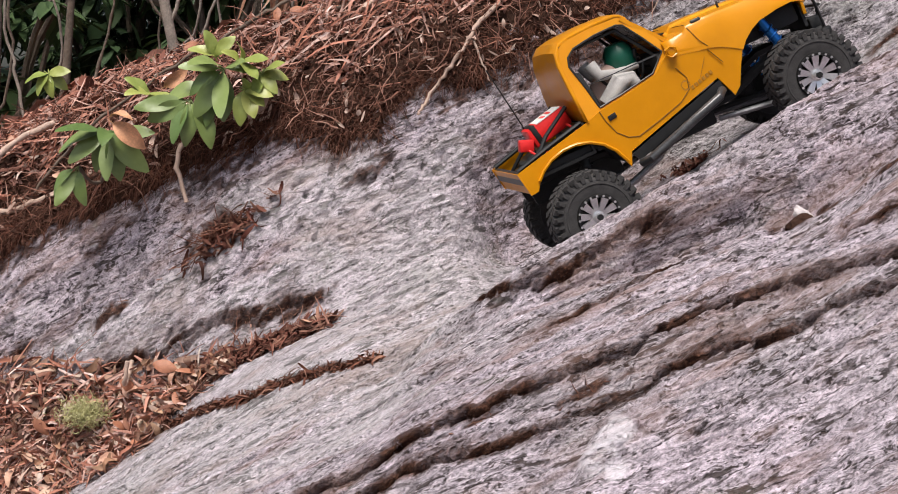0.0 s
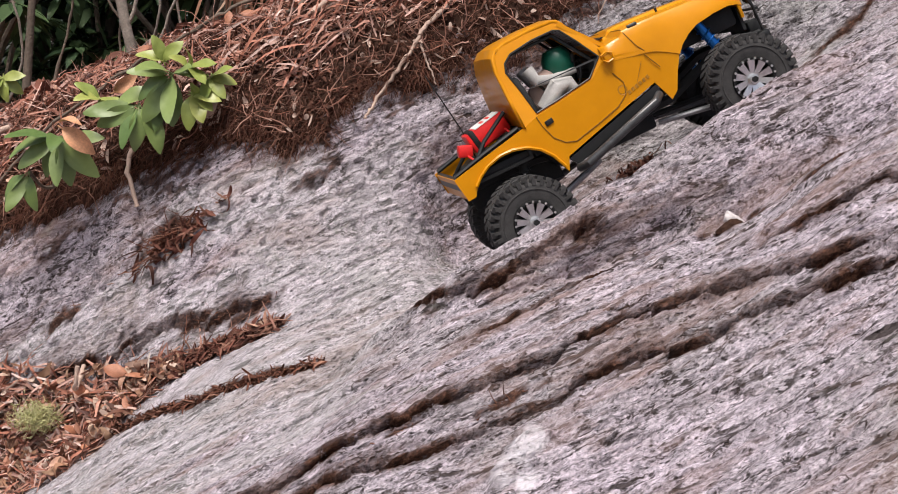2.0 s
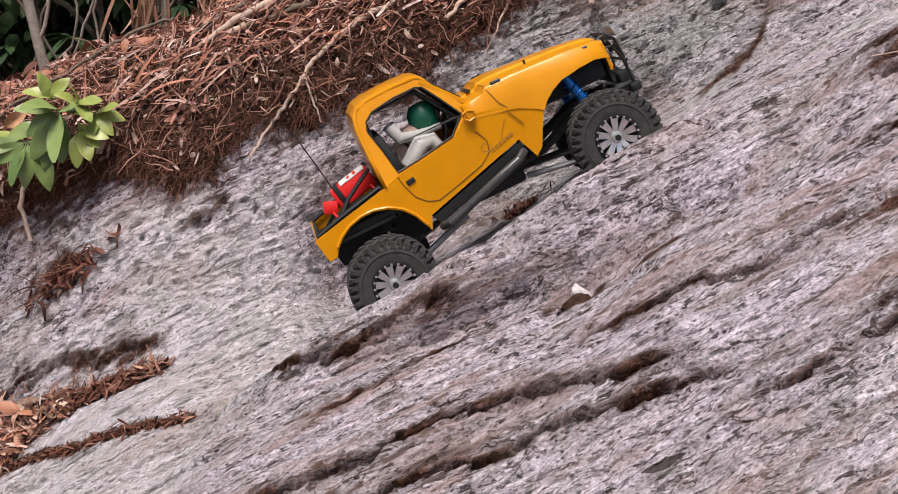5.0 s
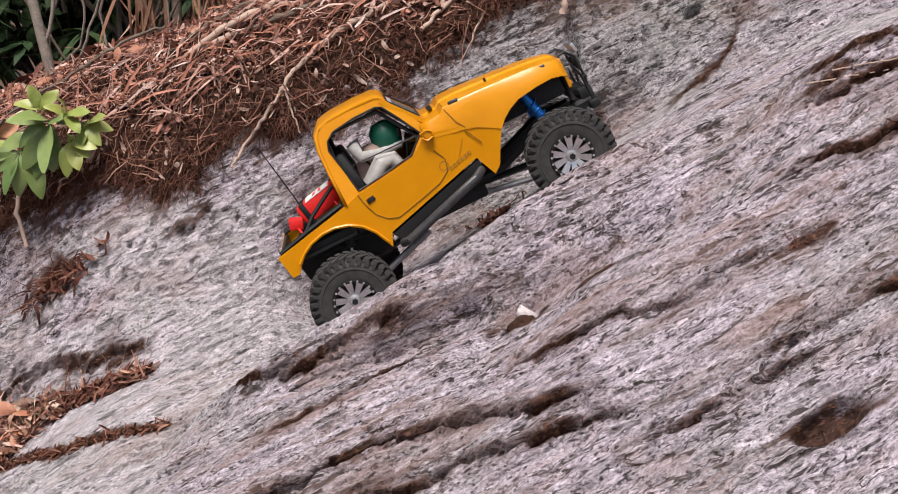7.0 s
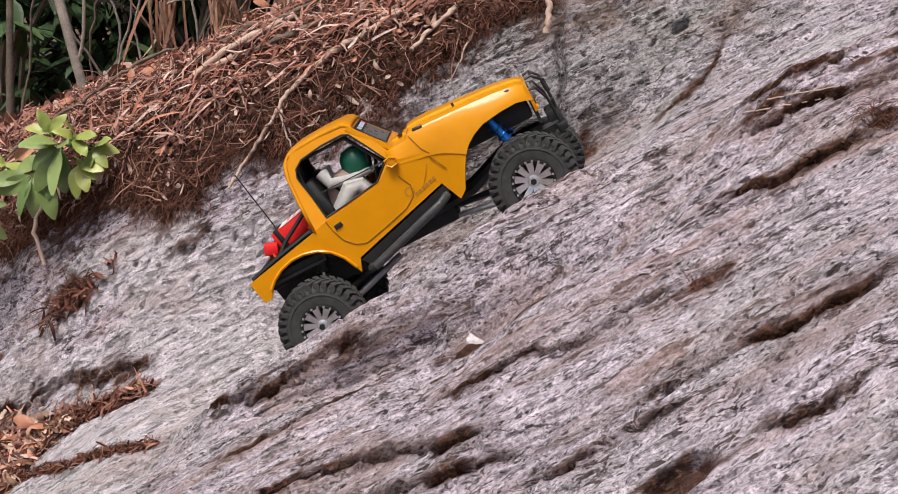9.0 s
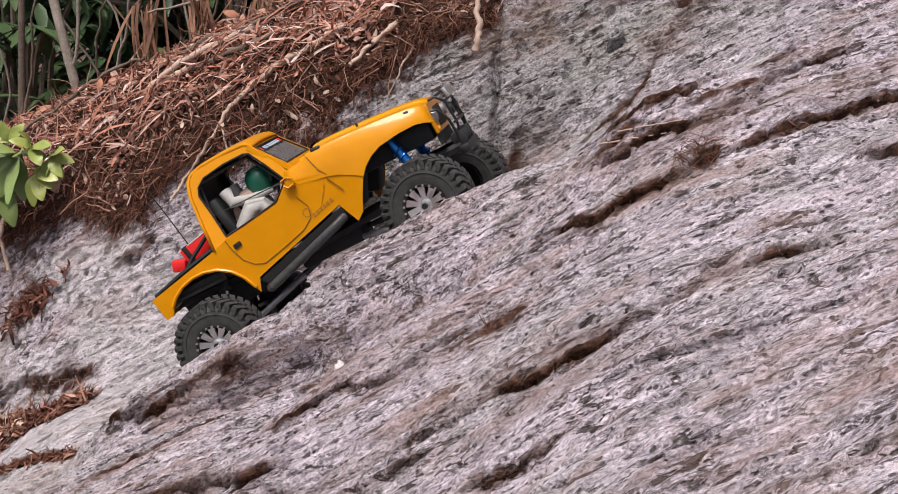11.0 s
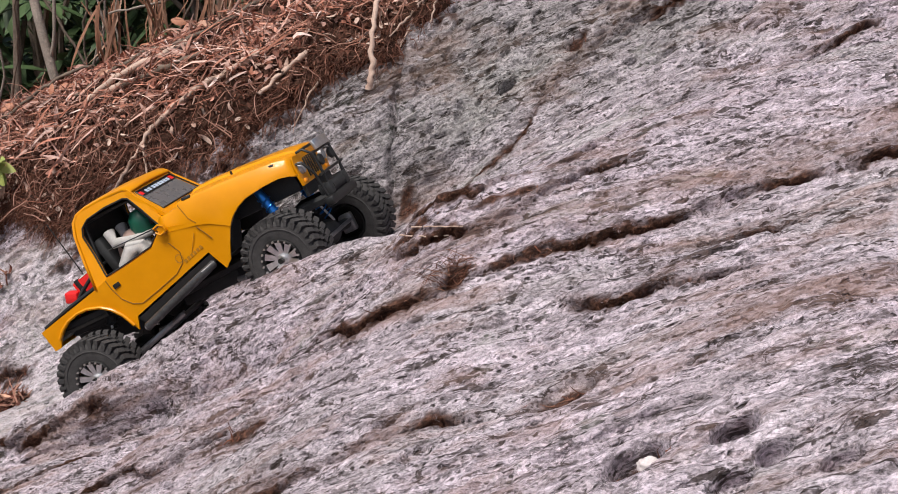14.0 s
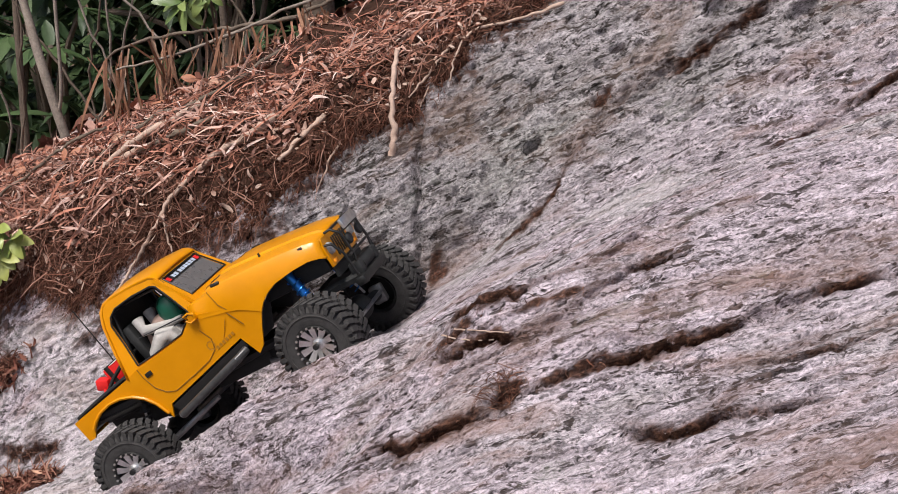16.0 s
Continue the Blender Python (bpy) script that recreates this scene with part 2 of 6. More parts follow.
def leaf_material(name, low, high, rough=0.42):
    m, n, l, b = shader(name, rough)
    o = n.new("ShaderNodeObjectInfo")
    g = n.new("ShaderNodeNewGeometry")
    add = n.new("ShaderNodeMath")
    add.operation = "FRACT"
    s = n.new("ShaderNodeMath")
    l.new(o.outputs["Random"], s.inputs[0])
    l.new(g.outputs["Random Per Island"], s.inputs[1])
    l.new(s.outputs[0], add.inputs[0])
    tone = ramp(n, l, add.outputs[0], [(0.0, low), (1.0, high)])
    vec = coords(n, l)
    f = noisy(n, l, vec, 90, 4)
    l.new(mixed(n, l, 0.4, tone, ramp(n, l, f, [(0.3, (0.55, 0.6, 0.5)), (0.7, (1, 1, 1))]), "MULTIPLY"), b.inputs["Base Color"])
    b.inputs["Subsurface Weight"].default_value = 0.0
    bumped(n, l, b, [(f, 0.3, 0.0006)])
    return m


GREEN = leaf_material("rhododendron_leaf", (0.11, 0.175, 0.050), (0.25, 0.315, 0.10), 0.40)
LIME = leaf_material("young_leaf", (0.22, 0.29, 0.065), (0.36, 0.38, 0.10))
WOODS = leaf_material("woodland_leaf", (0.040, 0.078, 0.032), (0.105, 0.165, 0.062), 0.5)

def paint_material():
    m, n, l, b = shader("yellow_paint", 0.33, coat=0.3)
    vec = coords(n, l)
    f = noisy(n, l, vec, 25, 5)
    g = noisy(n, l, vec, 300, 4)
    c = ramp(n, l, f, [(0.3, (0.58, 0.225, 0.0)), (0.7, (0.66, 0.264, 0.0005))])
    dust = ramp(n, l, g, [(0.62, (0, 0, 0)), (0.8, (0.25, 0.25, 0.25))])
    l.new(mixed(n, l, dust, c, (0.50, 0.25, 0.03)), b.inputs["Base Color"])
    l.new(ramp(n, l, f, [(0.3, (0.28, 0.28, 0.28)), (0.7, (0.42, 0.42, 0.42))]), b.inputs["Roughness"])
    b.inputs["Coat Roughness"].default_value = 0.12
    b.inputs["Specular IOR Level"].default_value = 0.2
    return m


PAINT = paint_material()
BLACK = plain("black_plastic", (0.010, 0.010, 0.010), 0.45, vary=0.4, scale=80)
DARK = plain("dark_interior", (0.014, 0.015, 0.016), 0.7, vary=0.4, scale=80)
RUBBER = plain("dusty_rubber", (0.036, 0.034, 0.034), 0.85, vary=0.45, scale=120, bump=0.0004)
STEEL = plain("brushed_aluminium", (0.80, 0.79, 0.79), 0.30, 0.95, vary=0.15, scale=200)
SLIDER = plain("worn_grey_tube", (0.060, 0.060, 0.062), 0.32, 0.3, vary=0.4, scale=120)
GREYM = plain("grey_steel_tube", (0.22, 0.22, 0.23), 0.4, 0.7, vary=0.3, scale=90)
BLUE = plain("blue_anodised", (0.02, 0.16, 0.50), 0.28, 0.75, vary=0.2, scale=90)
RED = plain("red_plastic", (0.72, 0.02, 0.02), 0.38, vary=0.12, scale=60)
WHITE = plain("white_label", (0.74, 0.73, 0.71), 0.5, vary=0.08, scale=60)
CLOTH = plain("grey_cloth", (0.40, 0.385, 0.37), 0.9, vary=0.2, scale=120, bump=0.0004)
SKIN = plain("doll_plastic", (0.36, 0.25, 0.21), 0.7, vary=0.1, scale=100)
FOREST = plain("green_plastic", (0.006, 0.09, 0.055), 0.35, vary=0.2, scale=80)
LINE = plain("panel_gap", (0.17, 0.075, 0.004), 0.7, vary=0.2, scale=90)
DECAL = plain("dark_decal", (0.36, 0.155, 0.008), 0.5, vary=0.2, scale=90)
BAND = plain("blue_grey_decal", (0.42, 0.50, 0.62), 0.5, vary=0.1, scale=90)
LENS = plain("clear_lens", (0.30, 0.30, 0.31), 0.2, vary=0.2, scale=90)
AMBER = plain("amber_lens", (0.85, 0.30, 0.02), 0.2, vary=0.1, scale=90)


def glass_material():
    m, n, l, b = shader("smoked_glass", 0.08)
    b.inputs["Base Color"].default_value = (0.16, 0.155, 0.16, 1)
    b.inputs["Transmission Weight"].default_value = 0.3
    b.inputs["IOR"].default_value = 1.3
    l.new(ramp(n, l, noisy(n, l, coords(n, l), 70, 5), [(0.3, (0.18, 0.18, 0.18)), (0.7, (0.42, 0.42, 0.42))]), b.inputs["Roughness"])
    return m


GLASS = glass_material()


# ---- mesh helpers ----
class Shape:
    """Points and faces that become one mesh."""

    def __init__(self):
        self.v, self.f, self.m = [], [], []

    def add(self, verts, faces, slot=0):
        k = len(self.v)
        self.v += [tuple(p) for p in verts]
        self.f += [tuple(k + i for i in f) for f in faces]
        self.m += [slot] * len(faces)
        return self

    def box(self, c, size, turn=None, bevel=0.0, slot=0):
        bm = bmesh.new()
        bmesh.ops.create_cube(bm, size=1.0)
        bmesh.ops.scale(bm, vec=size, verts=bm.verts)
        if bevel:
            bmesh.ops.bevel(bm, geom=bm.edges, offset=bevel, segments=2, affect="EDGES", profile=0.5)
        mt = Matrix.Translation(c) @ (turn.to_4x4() if turn else Matrix())
        bm.verts.index_update()
        self.add([mt @ v.co for v in bm.verts], [[v.index for v in f.verts] for f in bm.faces], slot)
        bm.free()
        return self

    def tube(self, pts, r, n=8, slot=0, ends=True):
        """A round bar through pts; r is one radius or one for each point."""
        pts = [Vector(p) for p in pts]
        rs = r if isinstance(r, (list, tuple)) else [r] * len(pts)
        verts, side = [], None
        for i, p in enumerate(pts):
            d = (pts[min(i + 1, len(pts) - 1)] - pts[max(i - 1, 0)]).normalized()
            if side is None:
                side = d.orthogonal().normalized()
            side = (side - d * side.dot(d)).normalized()
            up = d.cross(side)
            verts += [p + rs[i] * (math.cos(a) * side + math.sin(a) * up) for a in (2 * math.pi * k / n for k in range(n))]
        faces = [(i * n + k, i * n + (k + 1) % n, (i + 1) * n + (k + 1) % n, (i + 1) * n + k) for i in range(len(pts) - 1) for k in range(n)]
        if ends:
            faces += [tuple(range(n))[::-1], tuple(range((len(pts) - 1) * n, len(pts) * n))]
        return self.add(verts, faces, slot)

    def spin(self, profile, n=48, axis="y", c=(0, 0, 0), slot=0):
        """A profile of (radius, along) turned about an axis."""
        verts = []
        for r, h in profile:
            for k in range(n):
                a = 2 * math.pi * k / n
                p = (r * math.cos(a), h, r * math.sin(a)) if axis == "y" else (r * math.cos(a), r * math.sin(a), h) if axis == "z" else (h, r * math.cos(a), r * math.sin(a))
                verts.append((p[0] + c[0], p[1] + c[1], p[2] + c[2]))
        faces = [(i * n + k, (i + 1) * n + k, (i + 1) * n + (k + 1) % n, i * n + (k + 1) % n) for i in range(len(profile) - 1) for k in range(n)]
        return self.add(verts, faces, slot)

    def plate(self, poly, place, thick, slot=0):
        """A flat outline (a, b) laid by place(a, b, depth), with thickness."""
        n = len(poly)
        verts = [place(a, b, 0) for a, b in poly] + [place(a, b, thick) for a, b in poly]
        faces = [tuple(range(n)), tuple(range(n, 2 * n))[::-1]] + [(i, n + i, n + (i + 1) % n, (i + 1) % n) for i in range(n)]
        return self.add(verts, faces, slot)

    def ring(self, outer, inner, place, thick, slot=0):
        """A flat frame between two outlines of the same count."""
        n = len(outer)
        verts = [place(a, b, d) for d in (0, thick) for loop in (outer, inner) for a, b in loop]
        faces = []
        for i in range(n):
            j = (i + 1) % n
            faces += [(i, j, n + j, n + i), (2 * n + i, 3 * n + i, 3 * n + j, 2 * n + j), (i, 2 * n + i, 2 * n + j, j), (n + i, n + j, 3 * n + j, 3 * n + i)]
        return self.add(verts, faces, slot)

    def loft(self, rows, slot=0, closed=False):
        n = len(rows[0])
        k = n if closed else n - 1
        faces = [(i * n + j, i * n + (j + 1) % n, (i + 1) * n + (j + 1) % n, (i + 1) * n + j) for i in range(len(rows) - 1) for j in range(k)]
        return self.add([p for row in rows for p in row], faces, slot)

    def mesh(self, name, mats, smooth=None):
        me = bpy.data.meshes.new(name)
        me.from_pydata(self.v, [], self.f)
        for mt in mats:
            me.materials.append(mt)
        me.polygons.foreach_set("material_index", self.m)
        bm = bmesh.new()
        bm.from_mesh(me)
        bmesh.ops.recalc_face_normals(bm, faces=bm.faces)
        bm.to_mesh(me)
        bm.free()
        if smooth:
            me.shade_smooth()
            me.set_sharp_from_angle(angle=radians(smooth))
        me.update()
        return me


def part(name, shape, material, parent, label="", smooth=40, solid=0.0):
    mats = material if isinstance(material, list) else [material]
    ob = new(name, shape if isinstance(shape, bpy.types.Mesh) else shape.mesh(name, mats, smooth))
    ob.parent = parent
    if solid:
        s = ob.modifiers.new("thickness", "SOLIDIFY")
        s.thickness, s.offset = solid, -1.0
    return tagged(ob, label) if label else ob


def thing(name, label, category, m=None, group="", kind=""):
    ob = new(name)
    ob.empty_display_size = 0.05
    ob.matrix_world = m or Matrix()
    return tagged(ob, label, category, group, kind)


def single(name, shape, material, label, category, kind="", m=None, smooth=40, group=""):
    mats = material if isinstance(material, list) else [material]
    ob = new(name, shape if isinstance(shape, bpy.types.Mesh) else shape.mesh(name, mats, smooth))
    ob.matrix_world = m or Matrix()
    return tagged(ob, label, category, group, kind)


# ---- the lie of the land: x along the slope's climb, v across it, h out of it ----
ROOT2, CLIMB = math.sqrt(2), 0.5
rng = np.random.default_rng(7)
PERM = np.tile(rng.permutation(256), 3)
DIRS = np.stack([np.cos(np.arange(16) * np.pi / 8), np.sin(np.arange(16) * np.pi / 8)], -1)


def perlin(x, y, seed=0):
    x, y = np.broadcast_arrays(np.asarray(x, float), np.asarray(y, float))
    xi, yi = np.floor(x).astype(int), np.floor(y).astype(int)
    fx, fy = x - xi, y - yi
    u, w = fx**3 * (fx * (fx * 6 - 15) + 10), fy**3 * (fy * (fy * 6 - 15) + 10)

    def corner(dx, dy):
        g = DIRS[PERM[PERM[(xi + dx + seed * 37) & 255] + ((yi + dy) & 255)] & 15]
        return g[..., 0] * (fx - dx) + g[..., 1] * (fy - dy)

    a = corner(0, 0) * (1 - u) + corner(1, 0) * u
    b = corner(0, 1) * (1 - u) + corner(1, 1) * u
    return 1.5 * (a * (1 - w) + b * w)


def fbm(x, y, octaves=4, seed=0, gain=0.5):
    return sum(gain**k * perlin(x * 2**k, y * 2**k, seed + k) for k in range(octaves))


def ease(a, b, t):
    t = np.clip((t - a) / (b - a), 0, 1)
    return t * t * (3 - 2 * t)


def softmax2(a, b, k):
    return 0.5 * (a + b + np.sqrt((a - b) ** 2 + k * k))


# gentle swells of slab, gully wall and bank, as a coarse net of cubic splines
SWELL = [
    [0.059, -0.007, -0.079, -0.153, -0.218, -0.242, -0.198, -0.097, 0.039, 0.183],
    [0.009, -0.025, -0.074, -0.141, -0.218, -0.268, -0.208, -0.045, 0.092, 0.174],
    [-0.047, -0.047, -0.065, -0.119, -0.174, -0.211, -0.168, 0.028, 0.122, 0.124],
    [-0.105, -0.085, -0.051, -0.073, -0.061, 0.032, 0.025, 0.054, 0.027, 0.014],
    [-0.130, -0.138, -0.066, -0.048, -0.083, 0.013, 0.033, -0.044, -0.103, -0.090],
    [-0.089, -0.119, -0.073, 0.012, 0.045, -0.017, -0.041, -0.119, -0.153, -0.137],
    [0.002, 0.042, 0.047, 0.093, 0.181, 0.009, -0.173, -0.209, -0.176, -0.127],
    [0.070, 0.062, 0.005, -0.073, 0.018, -0.136, -0.286, -0.249, -0.170, -0.093],
    [0.095, 0.040, -0.030, -0.112, -0.135, -0.197, -0.244, -0.209, -0.135, -0.055],
    [0.100, 0.015, -0.068, -0.145, -0.205, -0.214, -0.186, -0.141, -0.084, -0.021],
]
SWELL = np.array(SWELL)
# smaller bulges of the slab, as a finer net
BULGE = [
    [0.002, 0.004, 0.002, -0.008, -0.018, -0.017, -0.008, -0.001],
    [-0.004, -0.005, -0.000, 0.007, -0.007, -0.020, -0.012, -0.003],
    [-0.008, -0.021, -0.018, 0.032, 0.030, -0.009, -0.013, -0.002],
    [-0.009, -0.035, -0.047, 0.031, 0.021, -0.015, -0.005, 0.006],
    [-0.010, -0.025, -0.027, 0.006, -0.039, -0.007, 0.028, 0.018],
    [-0.011, -0.013, 0.006, 0.025, 0.005, 0.061, 0.059, 0.017],
    [-0.010, -0.011, -0.002, 0.001, -0.007, -0.019, -0.005, 0.003],
    [-0.008, -0.003, 0.013, 0.013, 0.033, -0.019, -0.038, -0.009],
    [-0.007, -0.007, -0.008, -0.027, -0.019, 0.014, -0.001, -0.001],
    [-0.011, -0.009, 0.015, 0.006, -0.030, 0.025, 0.029, 0.010],
    [-0.012, -0.012, 0.013, 0.028, 0.010, 0.017, 0.018, 0.009],
    [-0.007, -0.003, 0.006, 0.015, 0.016, 0.008, 0.004, 0.002],
]
BULGE = np.array(BULGE)


def spline(t):
    return np.stack([(1 - t) ** 3, 3 * t**3 - 6 * t**2 + 4, -3 * t**3 + 3 * t**2 + 3 * t + 1, t**3], -1) / 6


def net(heights, a, b):
    """A cubic spline surface over a net of heights, a and b from 0 to 1."""
    gx, gv = np.clip(a, 0, 0.99999) * (heights.shape[0] - 3), np.clip(b, 0, 0.99999) * (heights.shape[1] - 3)
    i, j = gx.astype(int), gv.astype(int)
    wx, wv = spline(gx - i), spline(gv - j)
    return sum(wx[..., k] * wv[..., m] * heights[i + k, j + m] for k in range(4) for m in range(4))


def lay(x, v):
    """Slab, wall and bank without their detail."""

    def flank(c, d):  # a face y = c + d * q
        y = (c + d * ROOT2 * v) / (1 + d)
        return (ROOT2 * v - 2 * y) / ROOT2

    slab = (ROOT2 * v - 2 * (ROOT2 * v - 0.57) / 1.11) / ROOT2
    h = -softmax2(-softmax2(slab, flank(1.74, 0.40), 0.03), -flank(-0.82, 2.6), 0.05)
    reach = ease(-0.1, -0.02, x) * (1 - ease(1.17, 1.25, x)) * ease(1.12, 1.17, v) * (1 - ease(1.90, 1.96, v))
    return h + net(SWELL, (x + 0.95) / 2.55, (v - 1.0) / 1.9) + reach * net(BULGE, (x + 0.1) / 1.35, (v - 1.12) / 0.84)


def place(x, v, h):
    return np.stack([x, (v - h) / ROOT2, (v + h) / ROOT2 + CLIMB * x], -1)


# long cracks along the foliation: x and v of their course, width, depth, lip above
CRACKS = [
    ([-0.2, -0.055, 0.018, 0.062, 0.105, 0.158, 0.200, 0.246, 0.285, 0.317, 0.359, 0.407, 0.50], [1.48, 1.487, 1.482, 1.478, 1.484, 1.475, 1.470, 1.468, 1.469, 1.457, 1.438, 1.408, 1.375], 0.010, 0.033, 0.012),
    ([-0.15, -0.022, 0.043, 0.084, 0.135, 0.181, 0.224, 0.282, 0.328, 0.354, 0.393, 0.42, 0.52], [1.445, 1.434, 1.415, 1.408, 1.405, 1.401, 1.404, 1.393, 1.376, 1.386, 1.367, 1.361, 1.33], 0.007, 0.019, 0.007),
    ([-0.05, 0.045, 0.101, 0.14, 0.22, 0.30], [1.775, 1.756, 1.737, 1.731, 1.724, 1.715], 0.006, 0.014, 0.006),
    ([0.36, 0.406, 0.445, 0.499, 0.535, 0.572, 0.612, 0.65, 0.70], [1.503, 1.492, 1.481, 1.481, 1.470, 1.471, 1.468, 1.460, 1.45], 0.007, 0.018, 0.006),
    ([0.62, 0.682, 0.743, 0.785, 0.815, 0.843, 0.886, 0.93, 0.965, 1.018, 1.072, 1.11, 1.5], [1.595, 1.578, 1.553, 1.550, 1.548, 1.562, 1.568, 1.564, 1.570, 1.582, 1.586, 1.585, 1.59], 0.008, 0.018, 0.009),
    ([0.68, 0.717, 0.763, 0.802, 0.830, 0.858, 0.90, 0.97], [1.70, 1.691, 1.672, 1.648, 1.654, 1.668, 1.695, 1.715], 0.007, 0.018, 0.008),
    ([0.925, 0.942, 0.967, 0.998, 1.032, 1.075, 1.13], [1.495, 1.484, 1.455, 1.450, 1.448, 1.435, 1.425], 0.006, 0.013, 0.005),
    ([1.0, 1.022, 1.055, 1.083, 1.113, 1.15], [1.525, 1.521, 1.51, 1.498, 1.496, 1.50], 0.004, 0.010, 0.004),
    ([0.56, 0.602, 0.651, 0.678, 0.720, 0.759, 0.796, 0.820, 0.842, 0.90, 0.96], [1.325, 1.325, 1.324, 1.328, 1.322, 1.322, 1.322, 1.326, 1.336, 1.335, 1.32], 0.007, 0.018, 0.006),
    ([0.48, 0.527, 0.557, 0.603, 0.636, 0.68], [1.305, 1.303, 1.302, 1.296, 1.297, 1.30], 0.006, 0.016, 0.004),
    ([0.66, 0.685, 0.711, 0.735, 0.761, 0.79], [1.22, 1.217, 1.212, 1.209, 1.227, 1.245], 0.006, 0.016, 0.004),
    ([0.80, 0.843, 0.872, 0.91], [1.124, 1.124, 1.125, 1.13], 0.005, 0.012, 0.004),
    ([0.845, 0.86, 0.88, 0.90], [1.442, 1.446, 1.453, 1.458], 0.006, 0.014, 0.004),
    ([0.56, 0.67, 0.71, 0.76, 0.83, 0.92, 1.1], [2.01, 2.08, 2.14, 2.20, 2.22, 2.27, 2.36], 0.012, 0.005, -0.006),
    ([0.72, 0.782, 0.832, 0.875, 0.923, 1.02], [2.19, 2.216, 2.238, 2.247, 2.272, 2.31], 0.008, 0.012, 0.006),
    ([0.94, 1.006, 1.065, 1.16], [1.955, 1.994, 2.047, 2.10], 0.006, 0.012, 0.005),
    ([0.66, 0.712, 0.786, 0.816, 0.88, 0.93], [1.765, 1.741, 1.708, 1.724, 1.764, 1.80], 0.008, 0.010, 0.006),
    ([-0.7, -0.42, -0.28, -0.17, -0.12], [2.19, 2.13, 2.09, 2.04, 2.02], 0.006, 0.012, 0.010),
    ([-0.40, -0.303, -0.246, -0.2, -0.13], [2.105, 2.089, 2.066, 2.056, 2.030], 0.007, 0.018, 0.014),
    ([-0.42, -0.371, -0.246, -0.169, -0.089, -0.04], [2.005, 1.982, 1.898, 1.868, 1.826, 1.80], 0.012, 0.012, -0.004),
    ([0.08, 0.2, 0.33, 0.42], [1.62, 1.63, 1.65, 1.66], 0.007, 0.006, 0.006),
]
# weathered holes and hollows: x, v, radius, depth
HOLES = [(0.166, 1.352, 0.017, -0.010), (0.148, 1.328, 0.015, -0.010), (0.400, 1.585, 0.055, 0.016), (0.375, 1.625, 0.014, 0.008), (0.631, 2.177, 0.010, 0.026), (0.73, 2.29, 0.010, 0.022), (0.86, 2.304, 0.013, 0.02), (0.406, 1.630, 0.020, 0.020), (0.638, 1.214, 0.019, 0.030), (0.858, 2.131, 0.008, 0.016), (0.721, 2.212, 0.012, 0.008), (1.114, 1.878, 0.009, 0.02),
         (0.28, 2.12, 0.007, 0.014), (1.148, 1.203, 0.011, 0.030), (1.156, 1.158, 0.009, 0.022), (1.175, 1.173, 0.008, 0.020), (1.214, 1.148, 0.009, 0.022), (1.090, 1.204, 0.015, 0.028), (1.003, 1.325, 0.020, 0.018), (0.819, 1.566, 0.012, 0.018), (0.977, 2.244, 0.014, 0.02), (0.904, 1.299, 0.010, 0.012), (0.35, 2.0, 0.012, 0.010)]
# earth caught in hollows: x, v, radius along and across
# the first three spots paint the shade of the crevice under the overhang
EARTH_SHADE = [(-0.270, 2.074, 0.045, 0.005), (-0.225, 2.060, 0.045, 0.007), (-0.175, 2.044, 0.045, 0.010), (0.640, 1.216, 0.036, 0.024), (0.404, 1.626, 0.036, 0.030), (0.355, 2.01, 0.035, 0.02), (0.819, 1.569, 0.018, 0.030), (0.884, 1.574, 0.050, 0.010), (0.77, 1.553, 0.04, 0.008), (-0.314, 2.228, 0.02, 0.009), (-0.49, 2.23, 0.04, 0.014), (0.34, 1.793, 0.035, 0.012), (0.483, 1.601, 0.03, 0.012),
         (-0.33, 2.24, 0.05, 0.016), (1.003, 1.325, 0.028, 0.016), (0.50, 2.07, 0.02, 0.020), (0.15, 1.43, 0.035, 0.010), (0.05, 1.46, 0.03, 0.006), (0.721, 2.212, 0.022, 0.012), (0.66, 1.450, 0.04, 0.008), (0.84, 1.69, 0.05, 0.008), (1.09, 1.202, 0.018, 0.008), (0.72, 1.704, 0.04, 0.012)]


def second_strip(x):
    return np.interp(x, [-0.42, -0.371, -0.246, -0.169, -0.089, -0.04], [2.005, 1.982, 1.898, 1.868, 1.826, 1.80])


def crack_course(x, u, xs, vs):
    """The course of a crack, jogging from layer to layer."""
    jog = np.floor(perlin(u * 10, u * 0 + vs[0], 56) * 5) * 0.0035
    return np.interp(x, xs, vs) + jog + 0.006 * perlin(u * 14, u * 0 + vs[0], 51) + 0.005 * perlin(u * 47, u * 0 + vs[0], 52) + 0.002 * perlin(u * 140, u * 0 + vs[0], 57)


def crack_width(u, vs):
    return 0.22 + 0.55 * np.abs(perlin(u * 16, u * 0 + vs[0], 53))


def crack_open(u, vs):
    least = 0.50 - 0.34 * ease(0.5, 0.75, u)
    return least + (1 - least) * ease(-0.25, 0.25, perlin(u * 15, u * 0 + vs[-1], 54))


